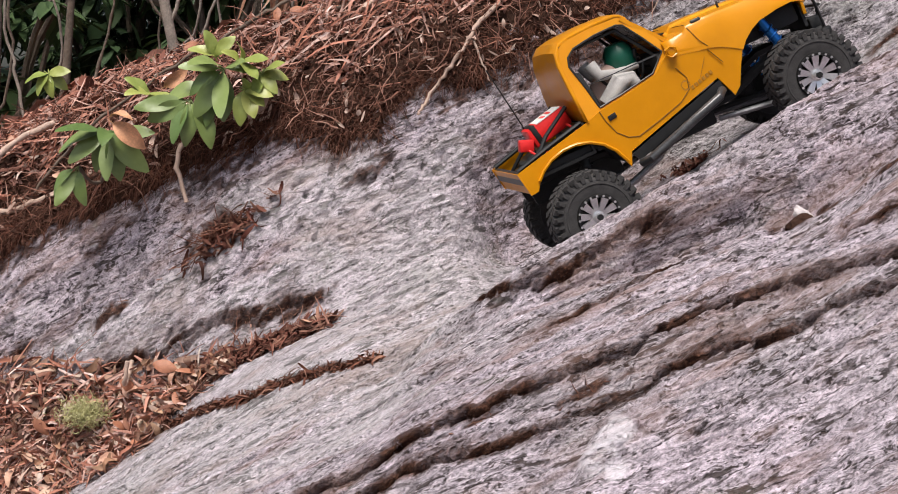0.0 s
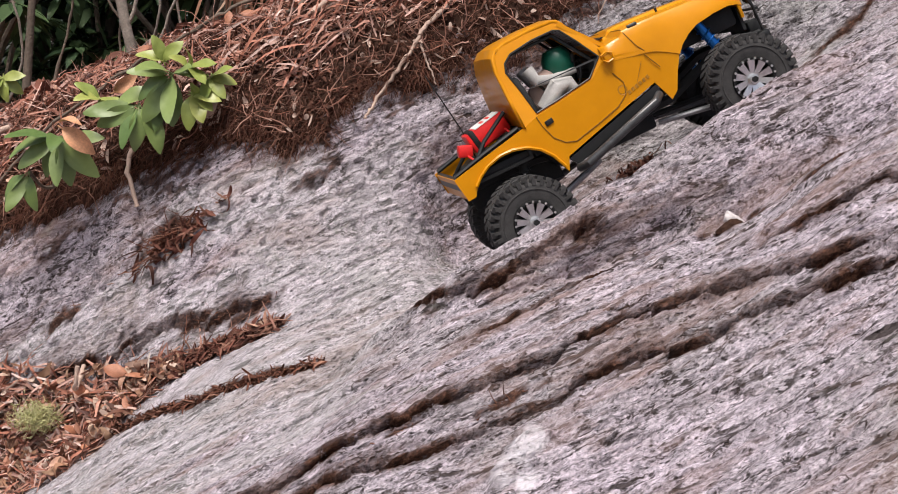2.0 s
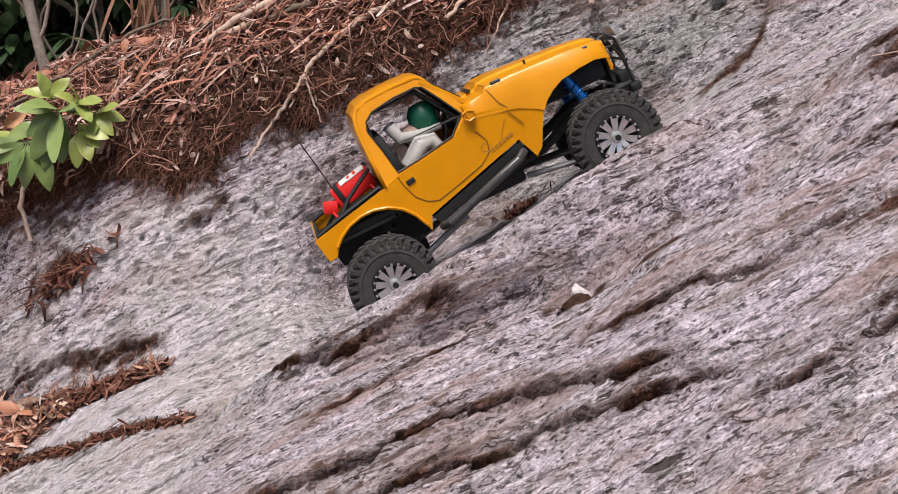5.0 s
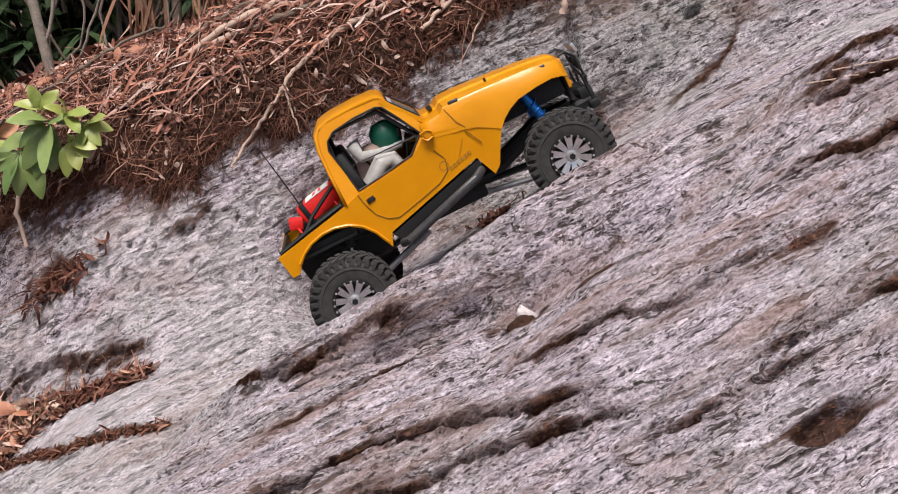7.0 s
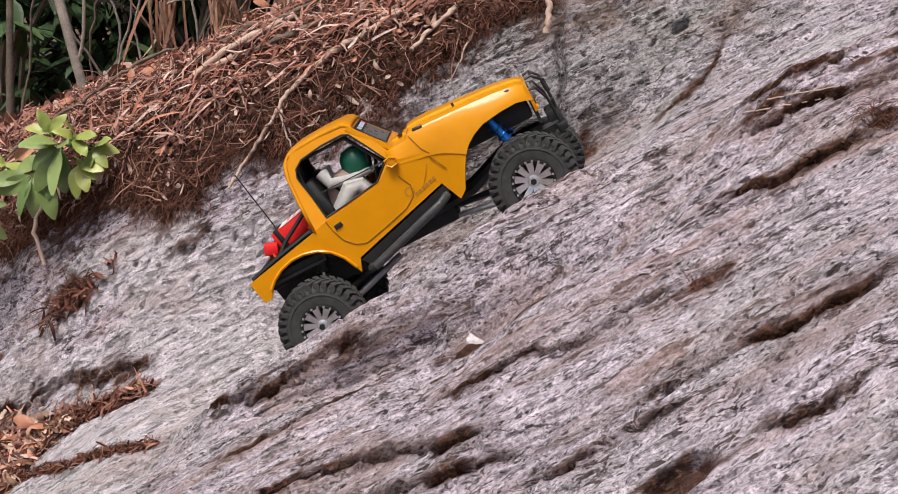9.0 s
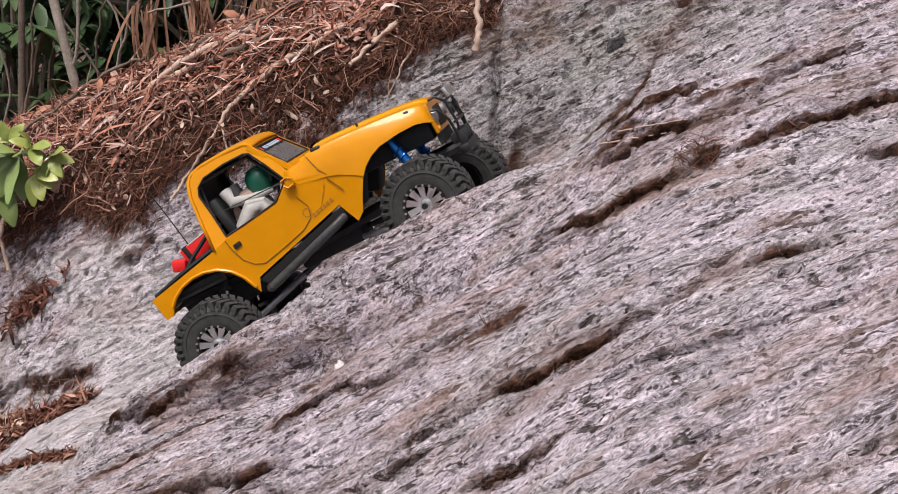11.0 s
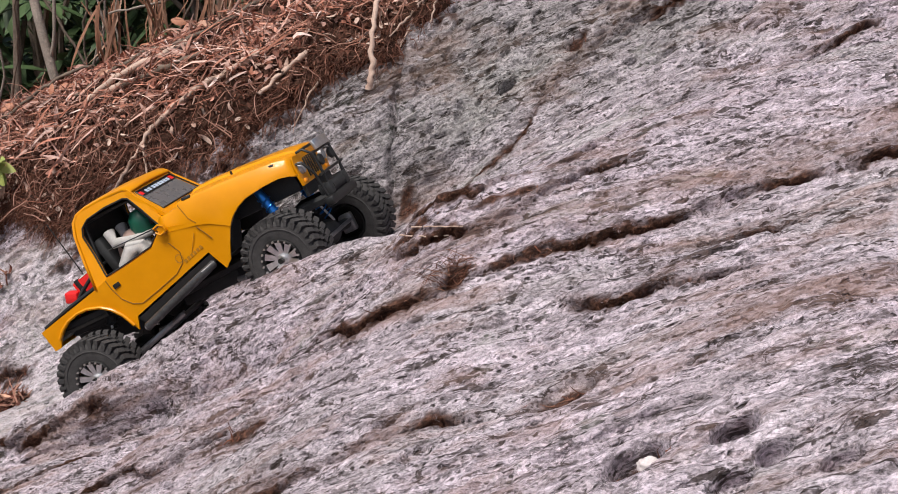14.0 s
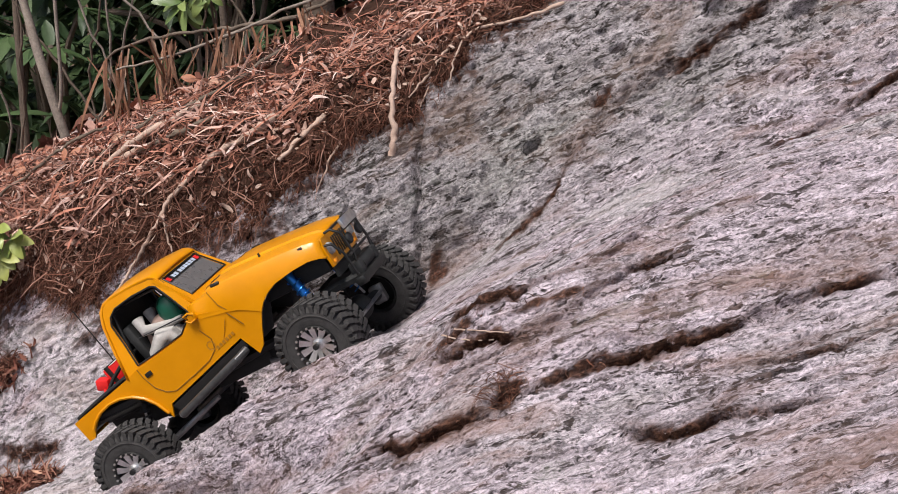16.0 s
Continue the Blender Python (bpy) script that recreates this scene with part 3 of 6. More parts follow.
def stone(x, v):
    """The stone's surface h with ledges, foliation, cracks and holes."""
    h = lay(x, v)
    u = x * 1.118
    wall = ease(2.02, 2.16, v)
    # the crest that shelters the gully
    crest = np.interp(x, [-0.2, 0.05, 0.22, 0.30, 0.37, 0.45, 0.54, 0.60, 0.70, 0.85], [1.715, 1.728, 1.728, 1.735, 1.74, 1.748, 1.752, 1.755, 1.74, 1.72])
    high = np.interp(x, [-0.25, -0.05, 0.2, 0.33, 0.45, 0.6, 0.75, 0.9], [0.0, 0.007, 0.042, 0.019, 0.018, 0.036, 0.055, 0.0])
    h = h + high * np.exp(-(((v - crest) / np.where(v < crest, 0.05, 0.03)) ** 2))
    # the trough in front of the rib
    dip = np.interp(x, [0.10, 0.25, 0.34, 0.41, 0.50, 0.60, 0.70], [0.0, 0.040, 0.048, 0.056, 0.042, 0.032, 0.0])
    h = h - dip * np.exp(-(((v - np.interp(x, [0.2, 0.34, 0.41, 0.5, 0.6], [1.692, 1.68, 1.658, 1.645, 1.615])) / 0.032) ** 2))
    # the flat-topped rib that hides the wheels' feet
    top = np.interp(x, [-0.1, 0.03, 0.1, 0.2, 0.3, 0.4, 0.5, 0.6, 0.68], [-0.70, -0.685, -0.652, -0.645, -0.637, -0.612, -0.604, -0.600, -0.615])
    edge = np.interp(x, [0.1, 0.2, 0.3, 0.4, 0.5, 0.6, 0.67], [1.755, 1.760, 1.768, 1.785, 1.795, 1.785, 1.775])
    rib = ease(-0.06, 0.06, x) * (1 - ease(0.60, 0.72, x)) * ease(1.695, 1.738, v) * (1 - ease(edge + 0.004, edge + 0.034, v))
    h = h + (top - h) * rib
    # the gully floor on which the truck stands
    y = (v - h) / ROOT2
    floor = 0.8913 + 0.2266 * x - 0.9407 * v
    mask = ease(0.02, 0.14, x) * (1 - ease(0.56, 0.68, x)) * ease(1.702, 1.735, y) * (1 - ease(2.05, 2.12, y))
    h = h * (1 - mask) + floor * mask
    # smooth plates beside the gully's foot
    plate = ease(-0.40, -0.36, x) * (1 - ease(-0.14, -0.06, x)) * ease(0.004, 0.014, v - second_strip(x)) * (1 - ease(-0.024, -0.012, v - gully(x)[0]))
    plate = np.maximum(plate, 0.8 * ease(-0.40, -0.33, x) * (1 - ease(-0.12, -0.02, x)) * ease(0.012, 0.022, v - gully(x)[0]) * (1 - ease(2.20, 2.26, v)))
    calm = (1 - 0.75 * mask) * (1 - 0.7 * plate)
    h = h + 0.008 * plate
    h = h + calm * (0.0045 * fbm(u * 4, v * 9, 3, 1)) - 0.08 * ease(0.05, 0.14, v - brow(x)) - 0.9 * np.clip(v - brow(x) - 0.07, 0, None) * (1 - ease(0.3, 0.6, x))
    # ledges: broken layers that step up across the slope
    b = v + 0.05 * perlin(u * 1.4, v * 1.7, 11) + 0.010 * perlin(u * 6, v * 9, 12) + 0.004 * perlin(u * 22, v * 22, 13) - 0.015 * u
    for k, (period, amp) in enumerate(((0.083, 0.006), (0.034, 0.0046))):
        t = b / period + 0.37 * k
        f = t - np.floor(t)
        strength = ease(-0.35, 0.55, perlin(u * 2.6 * (k + 1), np.floor(t) * 3.7 + 0.5, 20 + k))
        h = h + calm * (1 - 0.75 * wall) * amp * strength * (ease(0.0, 0.10, f) - f)
    # broken plates: each with its own height, sharp-edged
    for k, (period, length, amp) in enumerate(((0.026, 0.10, 0.0050), (0.0125, 0.045, 0.0034), (0.0065, 0.022, 0.0020))):
        t = np.floor(b / period + 0.3 * k)
        shift = 7.3 * np.sin(t * 12.9898 + k)
        s = np.floor((u + 0.5 * (b - t * period)) / length + shift + 0.3 * perlin(u * 20, v * 40, 60 + k))
        r = np.sin(t * 127.1 + s * 311.7 + 13 * k) * 43758.5453
        h = h + calm * (1 - 0.45 * wall) * amp * 0.85 * (r - np.floor(r) - 0.5)
    # foliation grain
    fol = 1 - 2 * np.abs(perlin(u * 13, b * 75, 31))
    h = h + calm * (0.0028 * fol * (0.5 + perlin(u * 5, v * 7, 32)) + 0.0022 * perlin(u * 40, b * 140, 33) + 0.002 * fbm(u * 15, b * 28, 2, 35))
    h = h + (0.0018 + 0.0008 * wall) * perlin(u * 100, v * 130, 34)
    # the pitted wall
    h = h + wall * (0.007 * fbm(u * 16, v * 20, 3, 41) - 0.008 * ease(0.44, 0.58, perlin(u * 50, v * 62, 42)))
    h = h - (1 - wall) * 0.004 * calm * ease(0.44, 0.54, perlin(u * 55, v * 120, 43))
    for xs, vs, width, depth, lip in CRACKS:
        course = crack_course(x, u, xs, vs)
        ends = ease(xs[0], xs[0] + 0.06, x) * (1 - ease(xs[-1] - 0.06, xs[-1], x)) * calm
        wide = np.maximum(0.0022, 0.62 * width * crack_width(u, vs))
        d = v - course
        h = h - ends * crack_open(u, vs) * depth * np.exp(-(np.where(d < 0, np.abs(d / (0.8 * wide)) ** 2, np.abs(d / (0.6 * wide)) ** 4)))
        h = h + ends * 0.006 * np.exp(-((d - 0.006) / 0.022) ** 2) * perlin(u * 45, b * 170, 58)
        h = h + ends * lip * ease(0, width, d) * np.exp(-np.clip(d, 0, 1) / 0.05)
    # the upright joint in the wall
    jx = 0.463 + 0.012 * perlin(v * 20, v * 0, 55) - 0.05 * (v - 2.15)
    h = h - 0.02 * np.exp(-(((x - jx) / 0.005) ** 2)) * ease(2.04, 2.08, v) * (1 - ease(2.22, 2.27, v)) + 0.010 * ease(0, 0.006, x - jx) * np.exp(-np.clip(x - jx, 0, 1) / 0.06) * wall
    for hx, hv, r, depth in HOLES:
        d2 = ((u - 1.118 * hx) ** 2 / 1.8 + (v - hv) ** 2) / r**2
        h = h - depth * np.exp(-(d2**3)) * (1 + 0.25 * perlin(u * 60, v * 60, 59))
    return h


EDGE_X = [-1.6, -0.6, -0.45, -0.35, -0.23, -0.15, -0.09, -0.04, 0.02, 0.1, 0.2, 0.28, 0.34, 0.42, 0.46, 0.5, 0.57, 0.64, 1.0, 1.6]
EDGE_V = [2.49, 2.43, 2.375, 2.345, 2.31, 2.25, 2.22, 2.265, 2.25, 2.23, 2.22, 2.265, 2.295, 2.285, 2.30, 2.355, 2.415, 2.455, 2.63, 2.9]


def brow(x):
    """The lower edge of the earth on the stone."""
    return np.interp(x, EDGE_X, EDGE_V) + 0.006 * perlin(x * 9, x * 0, 61) + 0.012 * perlin(x * 31, x * 0, 62)


def earth(x, v):
    e = brow(x)
    thick = 0.010 * ease(0, 0.03, v - e) - 0.07 * (1 - ease(-0.03, 0.005, v - e))
    far = ease(2.6, 4.5, v)
    crown = np.interp(x, [-0.6, -0.4, -0.2, 0.06, 0.25], [2.61, 2.59, 2.55, 2.66, 2.76])
    flat = np.interp(x, [-0.2, 0.06], [0.62, 0.75]) * softmax2(v - crown, np.zeros_like(v), 0.1) - 0.05
    return lay(x, v) - flat * ease(-0.26, 0.04, v - crown) + thick + (0.012 + 0.05 * far) * fbm(x * 9, v * 11, 4, 71) + 0.006 * fbm(x * 50, v * 60, 2, 75)


def sheet(name, xs, vs, surface, material, attrs=None, shake=0.0):
    gx, gv = np.meshgrid(xs, vs)
    if shake:
        gx = gx + shake * np.gradient(xs)[None, :] * rng.uniform(-1, 1, gx.shape)
        gv = gv + shake * np.gradient(vs)[:, None] * rng.uniform(-1, 1, gv.shape)
    h = surface(gx, gv)
    pts = place(gx, gv, h).reshape(-1, 3)
    n, m = len(xs), len(vs)
    k = (np.arange(m - 1)[:, None] * n + np.arange(n - 1)).ravel()
    quads = np.stack([k, k + 1, k + n + 1, k + n], -1)
    me = bpy.data.meshes.new(name)
    me.vertices.add(len(pts))
    me.vertices.foreach_set("co", pts.ravel())
    me.loops.add(quads.size)
    me.loops.foreach_set("vertex_index", quads.ravel())
    me.polygons.add(len(quads))
    me.polygons.foreach_set("loop_start", np.arange(len(quads)) * 4)
    me.update(calc_edges=True)
    for label, values in (attrs(gx, gv) if attrs else {}).items():
        a = me.attributes.new(label, "FLOAT", "POINT")
        a.data.foreach_set("value", values.ravel())
    me.materials.append(material)
    if not shake:
        me.shade_smooth()
    return new(name, me)


def gully(x):
    """Middle and half width, in v, of the strip where dead leaves gather."""
    at = [-0.75, -0.64, -0.55, -0.45, -0.39, -0.33, -0.25, -0.12]
    return np.interp(x, at, [2.17, 2.15, 2.10, 2.045, 2.03, 2.034, 2.024, 1.985]), np.interp(x, at, [0.12, 0.11, 0.10, 0.085, 0.07, 0.030, 0.016, 0.012])


def stone_marks(x, v):
    u = 1.118 * x
    q = np.zeros_like(x)
    for cx, cv, ra, rb in ((0.166, 1.352, 0.020, 0.024), (0.148, 1.328, 0.018, 0.022), (0.160, 1.315, 0.012, 0.020), (0.60, 1.905, 0.04, 0.02), (0.56, 1.86, 0.02, 0.012), (0.52, 2.03, 0.05, 0.010)):
        d = np.sqrt(((u - 1.118 * cx) / ra) ** 2 + ((v - cv) / rb) ** 2) + 0.35 * perlin(u * 40, v * 40, 81)
        q = np.maximum(q, (1 - ease(0.75, 1.1, d)) * (0.95 if cx < 0.2 else 0.45))
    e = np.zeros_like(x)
    for cx, cv, ra, rb in EARTH_SHADE:
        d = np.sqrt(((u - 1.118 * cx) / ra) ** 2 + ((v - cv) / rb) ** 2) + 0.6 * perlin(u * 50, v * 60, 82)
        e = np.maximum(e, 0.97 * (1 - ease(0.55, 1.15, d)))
    # brown bands of weathered stone
    g = np.zeros_like(x)
    for cx, cv, ra, rb in ((0.80, 1.63, 0.10, 0.030), (0.95, 1.63, 0.14, 0.032), (1.12, 1.64, 0.12, 0.040), (0.30, 1.43, 0.16, 0.020), (0.60, 1.44, 0.10, 0.018), (0.74, 1.28, 0.10, 0.016), (1.02, 1.32, 0.06, 0.03), (1.16, 1.36, 0.08, 0.04), (0.50, 2.06, 0.08, 0.05), (0.87, 1.75, 0.05, 0.02), (0.72, 2.21, 0.05, 0.02), (0.36, 1.66, 0.10, 0.02)):
        d = np.sqrt(((u - 1.118 * cx) / ra) ** 2 + ((v - cv) / rb) ** 2) + 0.5 * perlin(u * 16, v * 40, 89)
        g = np.maximum(g, 0.62 * (1 - ease(0.5, 1.3, d)))
    # brown earth packed into the open cracks, also painting the shade inside them
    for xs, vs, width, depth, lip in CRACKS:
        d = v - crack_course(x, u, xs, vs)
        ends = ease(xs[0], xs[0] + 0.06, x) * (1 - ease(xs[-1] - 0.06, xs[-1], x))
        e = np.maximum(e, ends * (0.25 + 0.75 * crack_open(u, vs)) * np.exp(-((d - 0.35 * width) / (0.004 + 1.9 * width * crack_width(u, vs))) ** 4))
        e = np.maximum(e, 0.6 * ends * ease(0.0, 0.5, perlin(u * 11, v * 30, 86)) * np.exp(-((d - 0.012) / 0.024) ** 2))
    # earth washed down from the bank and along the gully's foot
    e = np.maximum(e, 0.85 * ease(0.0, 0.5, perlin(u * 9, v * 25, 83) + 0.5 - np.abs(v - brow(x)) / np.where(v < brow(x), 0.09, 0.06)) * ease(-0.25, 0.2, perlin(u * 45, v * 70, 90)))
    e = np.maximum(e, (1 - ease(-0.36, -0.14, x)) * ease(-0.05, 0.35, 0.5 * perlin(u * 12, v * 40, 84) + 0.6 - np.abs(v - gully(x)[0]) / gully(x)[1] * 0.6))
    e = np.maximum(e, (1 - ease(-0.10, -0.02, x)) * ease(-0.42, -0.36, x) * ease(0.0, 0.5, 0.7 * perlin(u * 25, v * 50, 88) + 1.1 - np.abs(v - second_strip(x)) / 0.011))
    worn = ease(0.0, 0.35, 1.2 - np.abs(v - 1.95) / 0.27 - ease(-0.05, 0.16, x) + 0.8 * perlin(u * 5, v * 12, 87))
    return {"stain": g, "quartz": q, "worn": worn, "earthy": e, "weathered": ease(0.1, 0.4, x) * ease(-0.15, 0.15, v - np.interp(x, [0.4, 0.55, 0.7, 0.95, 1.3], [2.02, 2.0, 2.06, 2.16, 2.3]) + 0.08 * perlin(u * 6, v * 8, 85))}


def steps(*spans):
    """Grid lines from spans of (start, end, step)."""
    return np.unique(np.concatenate([np.arange(a, b, s) for a, b, s in spans]).round(5))


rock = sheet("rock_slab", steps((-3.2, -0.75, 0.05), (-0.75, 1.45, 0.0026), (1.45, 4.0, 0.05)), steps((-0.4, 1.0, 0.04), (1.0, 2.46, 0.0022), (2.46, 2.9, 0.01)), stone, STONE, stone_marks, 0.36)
tagged(rock, "bare grey foliated rock slab with cracks, ledges and pits", "rock", kind="structure")
bank = sheet("soil_bank", steps((-4.5, -0.9, 0.06), (-0.9, 1.3, 0.007), (1.3, 4.0, 0.06)), steps((2.15, 2.75, 0.006), (2.75, 3.6, 0.02), (3.6, 7.0, 0.1)), earth, SOIL)
tagged(bank, "red-brown earth bank full of roots above the rock", "soil", kind="structure")


def make_ground():
    s = np.unique(np.concatenate([np.linspace(-1, 1, 61) ** 3 * 90, np.linspace(-8, 8, 33)]))
    gx, gy = np.meshgrid(s, s)
    q = np.where(gy < 2.2, 0.57 + 0.11 * gy, 0.81 + 0.02 * (gy - 2.2))
    z = q + 3 * np.tanh(gx / 6) - 0.3 + 0.05 * fbm(gx * 0.7, gy * 0.7, 3, 91)
    pts = np.stack([gx, gy, z], -1).reshape(-1, 3)
    n = len(s)
    k = (np.arange(n - 1)[:, None] * n + np.arange(n - 1)).ravel()
    me = bpy.data.meshes.new("ground")
    me.from_pydata(pts.tolist(), [], np.stack([k, k + 1, k + n + 1, k + n], -1).tolist())
    me.materials.append(FAR_SOIL)
    me.shade_smooth()
    return tagged(new("ground", me), "brown wooded hillside with fallen leaves", "ground", kind="structure")


make_ground()


# ---- the toy truck ----
FWD, SIDE = Vector((0.8803, 0.1272, 0.4571)), Vector((-0.1393, 0.9902, -0.0073))
FWD.normalize()
SIDE = (SIDE - FWD * SIDE.dot(FWD)).normalized()
UP = FWD.cross(SIDE)
SCALE = 1.02
TRUCK = Matrix.Translation((0.1714, 1.8795, 0.9183)) @ Matrix((FWD, SIDE, UP)).transposed().to_4x4() @ Matrix.Scale(SCALE, 4)


def cab_side(s, out=0.0):
    """Lays an outline (x, z) on the cab's leaning side, s = -1 or 1."""
    return lambda x, z, d: (x, s * (0.085 - 0.25 * (z - 0.08) - d + out), z)


def flat_side(s, y):
    return lambda x, z, d: (x, s * (y - d), z)


def wing_side(s):
    """The body's side, which draws in towards the nose."""
    return lambda x, z, d: (x, s * (0.0865 - 0.065 * max(0.0, x - 0.205) - d), z)


def build_wheel():
    """Tyre and rim about the y axis, outer face towards -y."""
    tyre = Shape()
    R, W = 0.0510, 0.0225
    prof = [(0.0248, W - 0.004), (0.0275, W - 0.0005), (0.033, W + 0.0005), (0.042, W + 0.001), (0.047, W - 0.001), (0.0500, W - 0.005), (R, W - 0.010), (R, -W + 0.010), (0.0500, -W + 0.005), (0.047, -W + 0.001), (0.042, -W - 0.001), (0.033, -W - 0.0005), (0.0275, -W + 0.0005), (0.0248, -W + 0.004)]
    tyre.spin(prof, 56)
    lugs = 32
    for k in range(lugs):
        for row, (y, half, off) in enumerate(((-0.0155, 0.0068, 0.0), (0.0155, 0.0068, 0.5), (-0.0045, 0.0042, 0.55), (0.0050, 0.0042, 0.05))):
            a = 2 * math.pi * (k + off) / lugs
            turn = Matrix.Rotation(-a, 3, "Y") @ Matrix.Rotation(radians(18 if row % 2 else -18), 3, "X")
            c = Vector((math.cos(a) * (R + 0.0006), y, math.sin(a) * (R + 0.0006)))
            long = 0.0066 if row < 2 else 0.0056
            tyre.box(c, (0.0062, half * 2, long), turn)
        for s in (-1, 1):
            a = 2 * math.pi * (k + (0.0 if s < 0 else 0.5)) / lugs
            turn = Matrix.Rotation(-a, 3, "Y")
            c = Vector((math.cos(a) * 0.0477, s * (W - 0.0008), math.sin(a) * 0.0477))
            tyre.box(c, (0.0075, 0.0042, 0.0050 if k % 2 else 0.0036), turn)
    # raised sidewall band
    for s in (-1, 1):
        tyre.spin([(0.0385, s * (W + 0.0004)), (0.0392, s * (W + 0.0016)), (0.0402, s * (W + 0.0016)), (0.0409, s * (W + 0.0004))], 48)
    rim = Shape()
    y0 = -W - 0.0005
    rim.spin([(0.0265, y0 + 0.004), (0.0268, y0 - 0.0012), (0.0300, y0 - 0.0016), (0.0312, y0 + 0.0006), (0.0300, y0 + 0.003)], 48, slot=1)
    rim.spin([(0.0268, y0 - 0.0012), (0.0262, y0 + 0.012), (0.0262, W - 0.002), (0.0295, W)], 40, slot=1)
    for k in range(10):
        a = 2 * math.pi * k / 10
        d, e = Vector((math.cos(a), 0, math.sin(a))), Vector((-math.sin(a), 0, math.cos(a)))
        w0, w1 = 0.0030, 0.0052
        y_in, y_out = y0 + 0.006, y0 + 0.002
        top = [d * 0.007 - e * w0 + Vector((0, y_in, 0)), d * 0.007 + e * w0 + Vector((0, y_in, 0)), d * 0.0268 + e * w1 + Vector((0, y_out, 0)), d * 0.0268 - e * w1 + Vector((0, y_out, 0))]
        low = [p + Vector((0, 0.004, 0)) for p in top]
        rim.add(top + low, [(0, 1, 2, 3), (7, 6, 5, 4), (0, 4, 5, 1), (1, 5, 6, 2), (2, 6, 7, 3), (3, 7, 4, 0)])
    rim.spin([(0.0001, y0 + 0.001), (0.006, y0 + 0.0015), (0.0085, y0 + 0.006), (0.0085, y0 + 0.012)], 20)
    bolts = Shape()
    for k in range(20):
        a = 2 * math.pi * (k + 0.5) / 20
        bolts.tube([(math.cos(a) * 0.0288, y0 - 0.0010, math.sin(a) * 0.0288), (math.cos(a) * 0.0288, y0 - 0.0030, math.sin(a) * 0.0288)], 0.0018, 6)
    nut = Shape().tube([(0, y0 + 0.002, 0), (0, y0 - 0.0035, 0)], 0.0038, 6)
    back = Shape().spin([(0.0262, y0 + 0.013), (0.0001, y0 + 0.014)], 24)
    for shape in (rim, bolts, back):
        shape.v = [(x * 0.87, y, z * 0.87) for x, y, z in shape.v]
    return tyre.mesh("tyre", [RUBBER], 35), rim.mesh("rim", [STEEL, BLACK], 30), bolts.mesh("bolt_ring", [STEEL], 30), back.mesh("brake_face", [BLACK], 30), nut.mesh("hub_nut", [BLACK], 30)


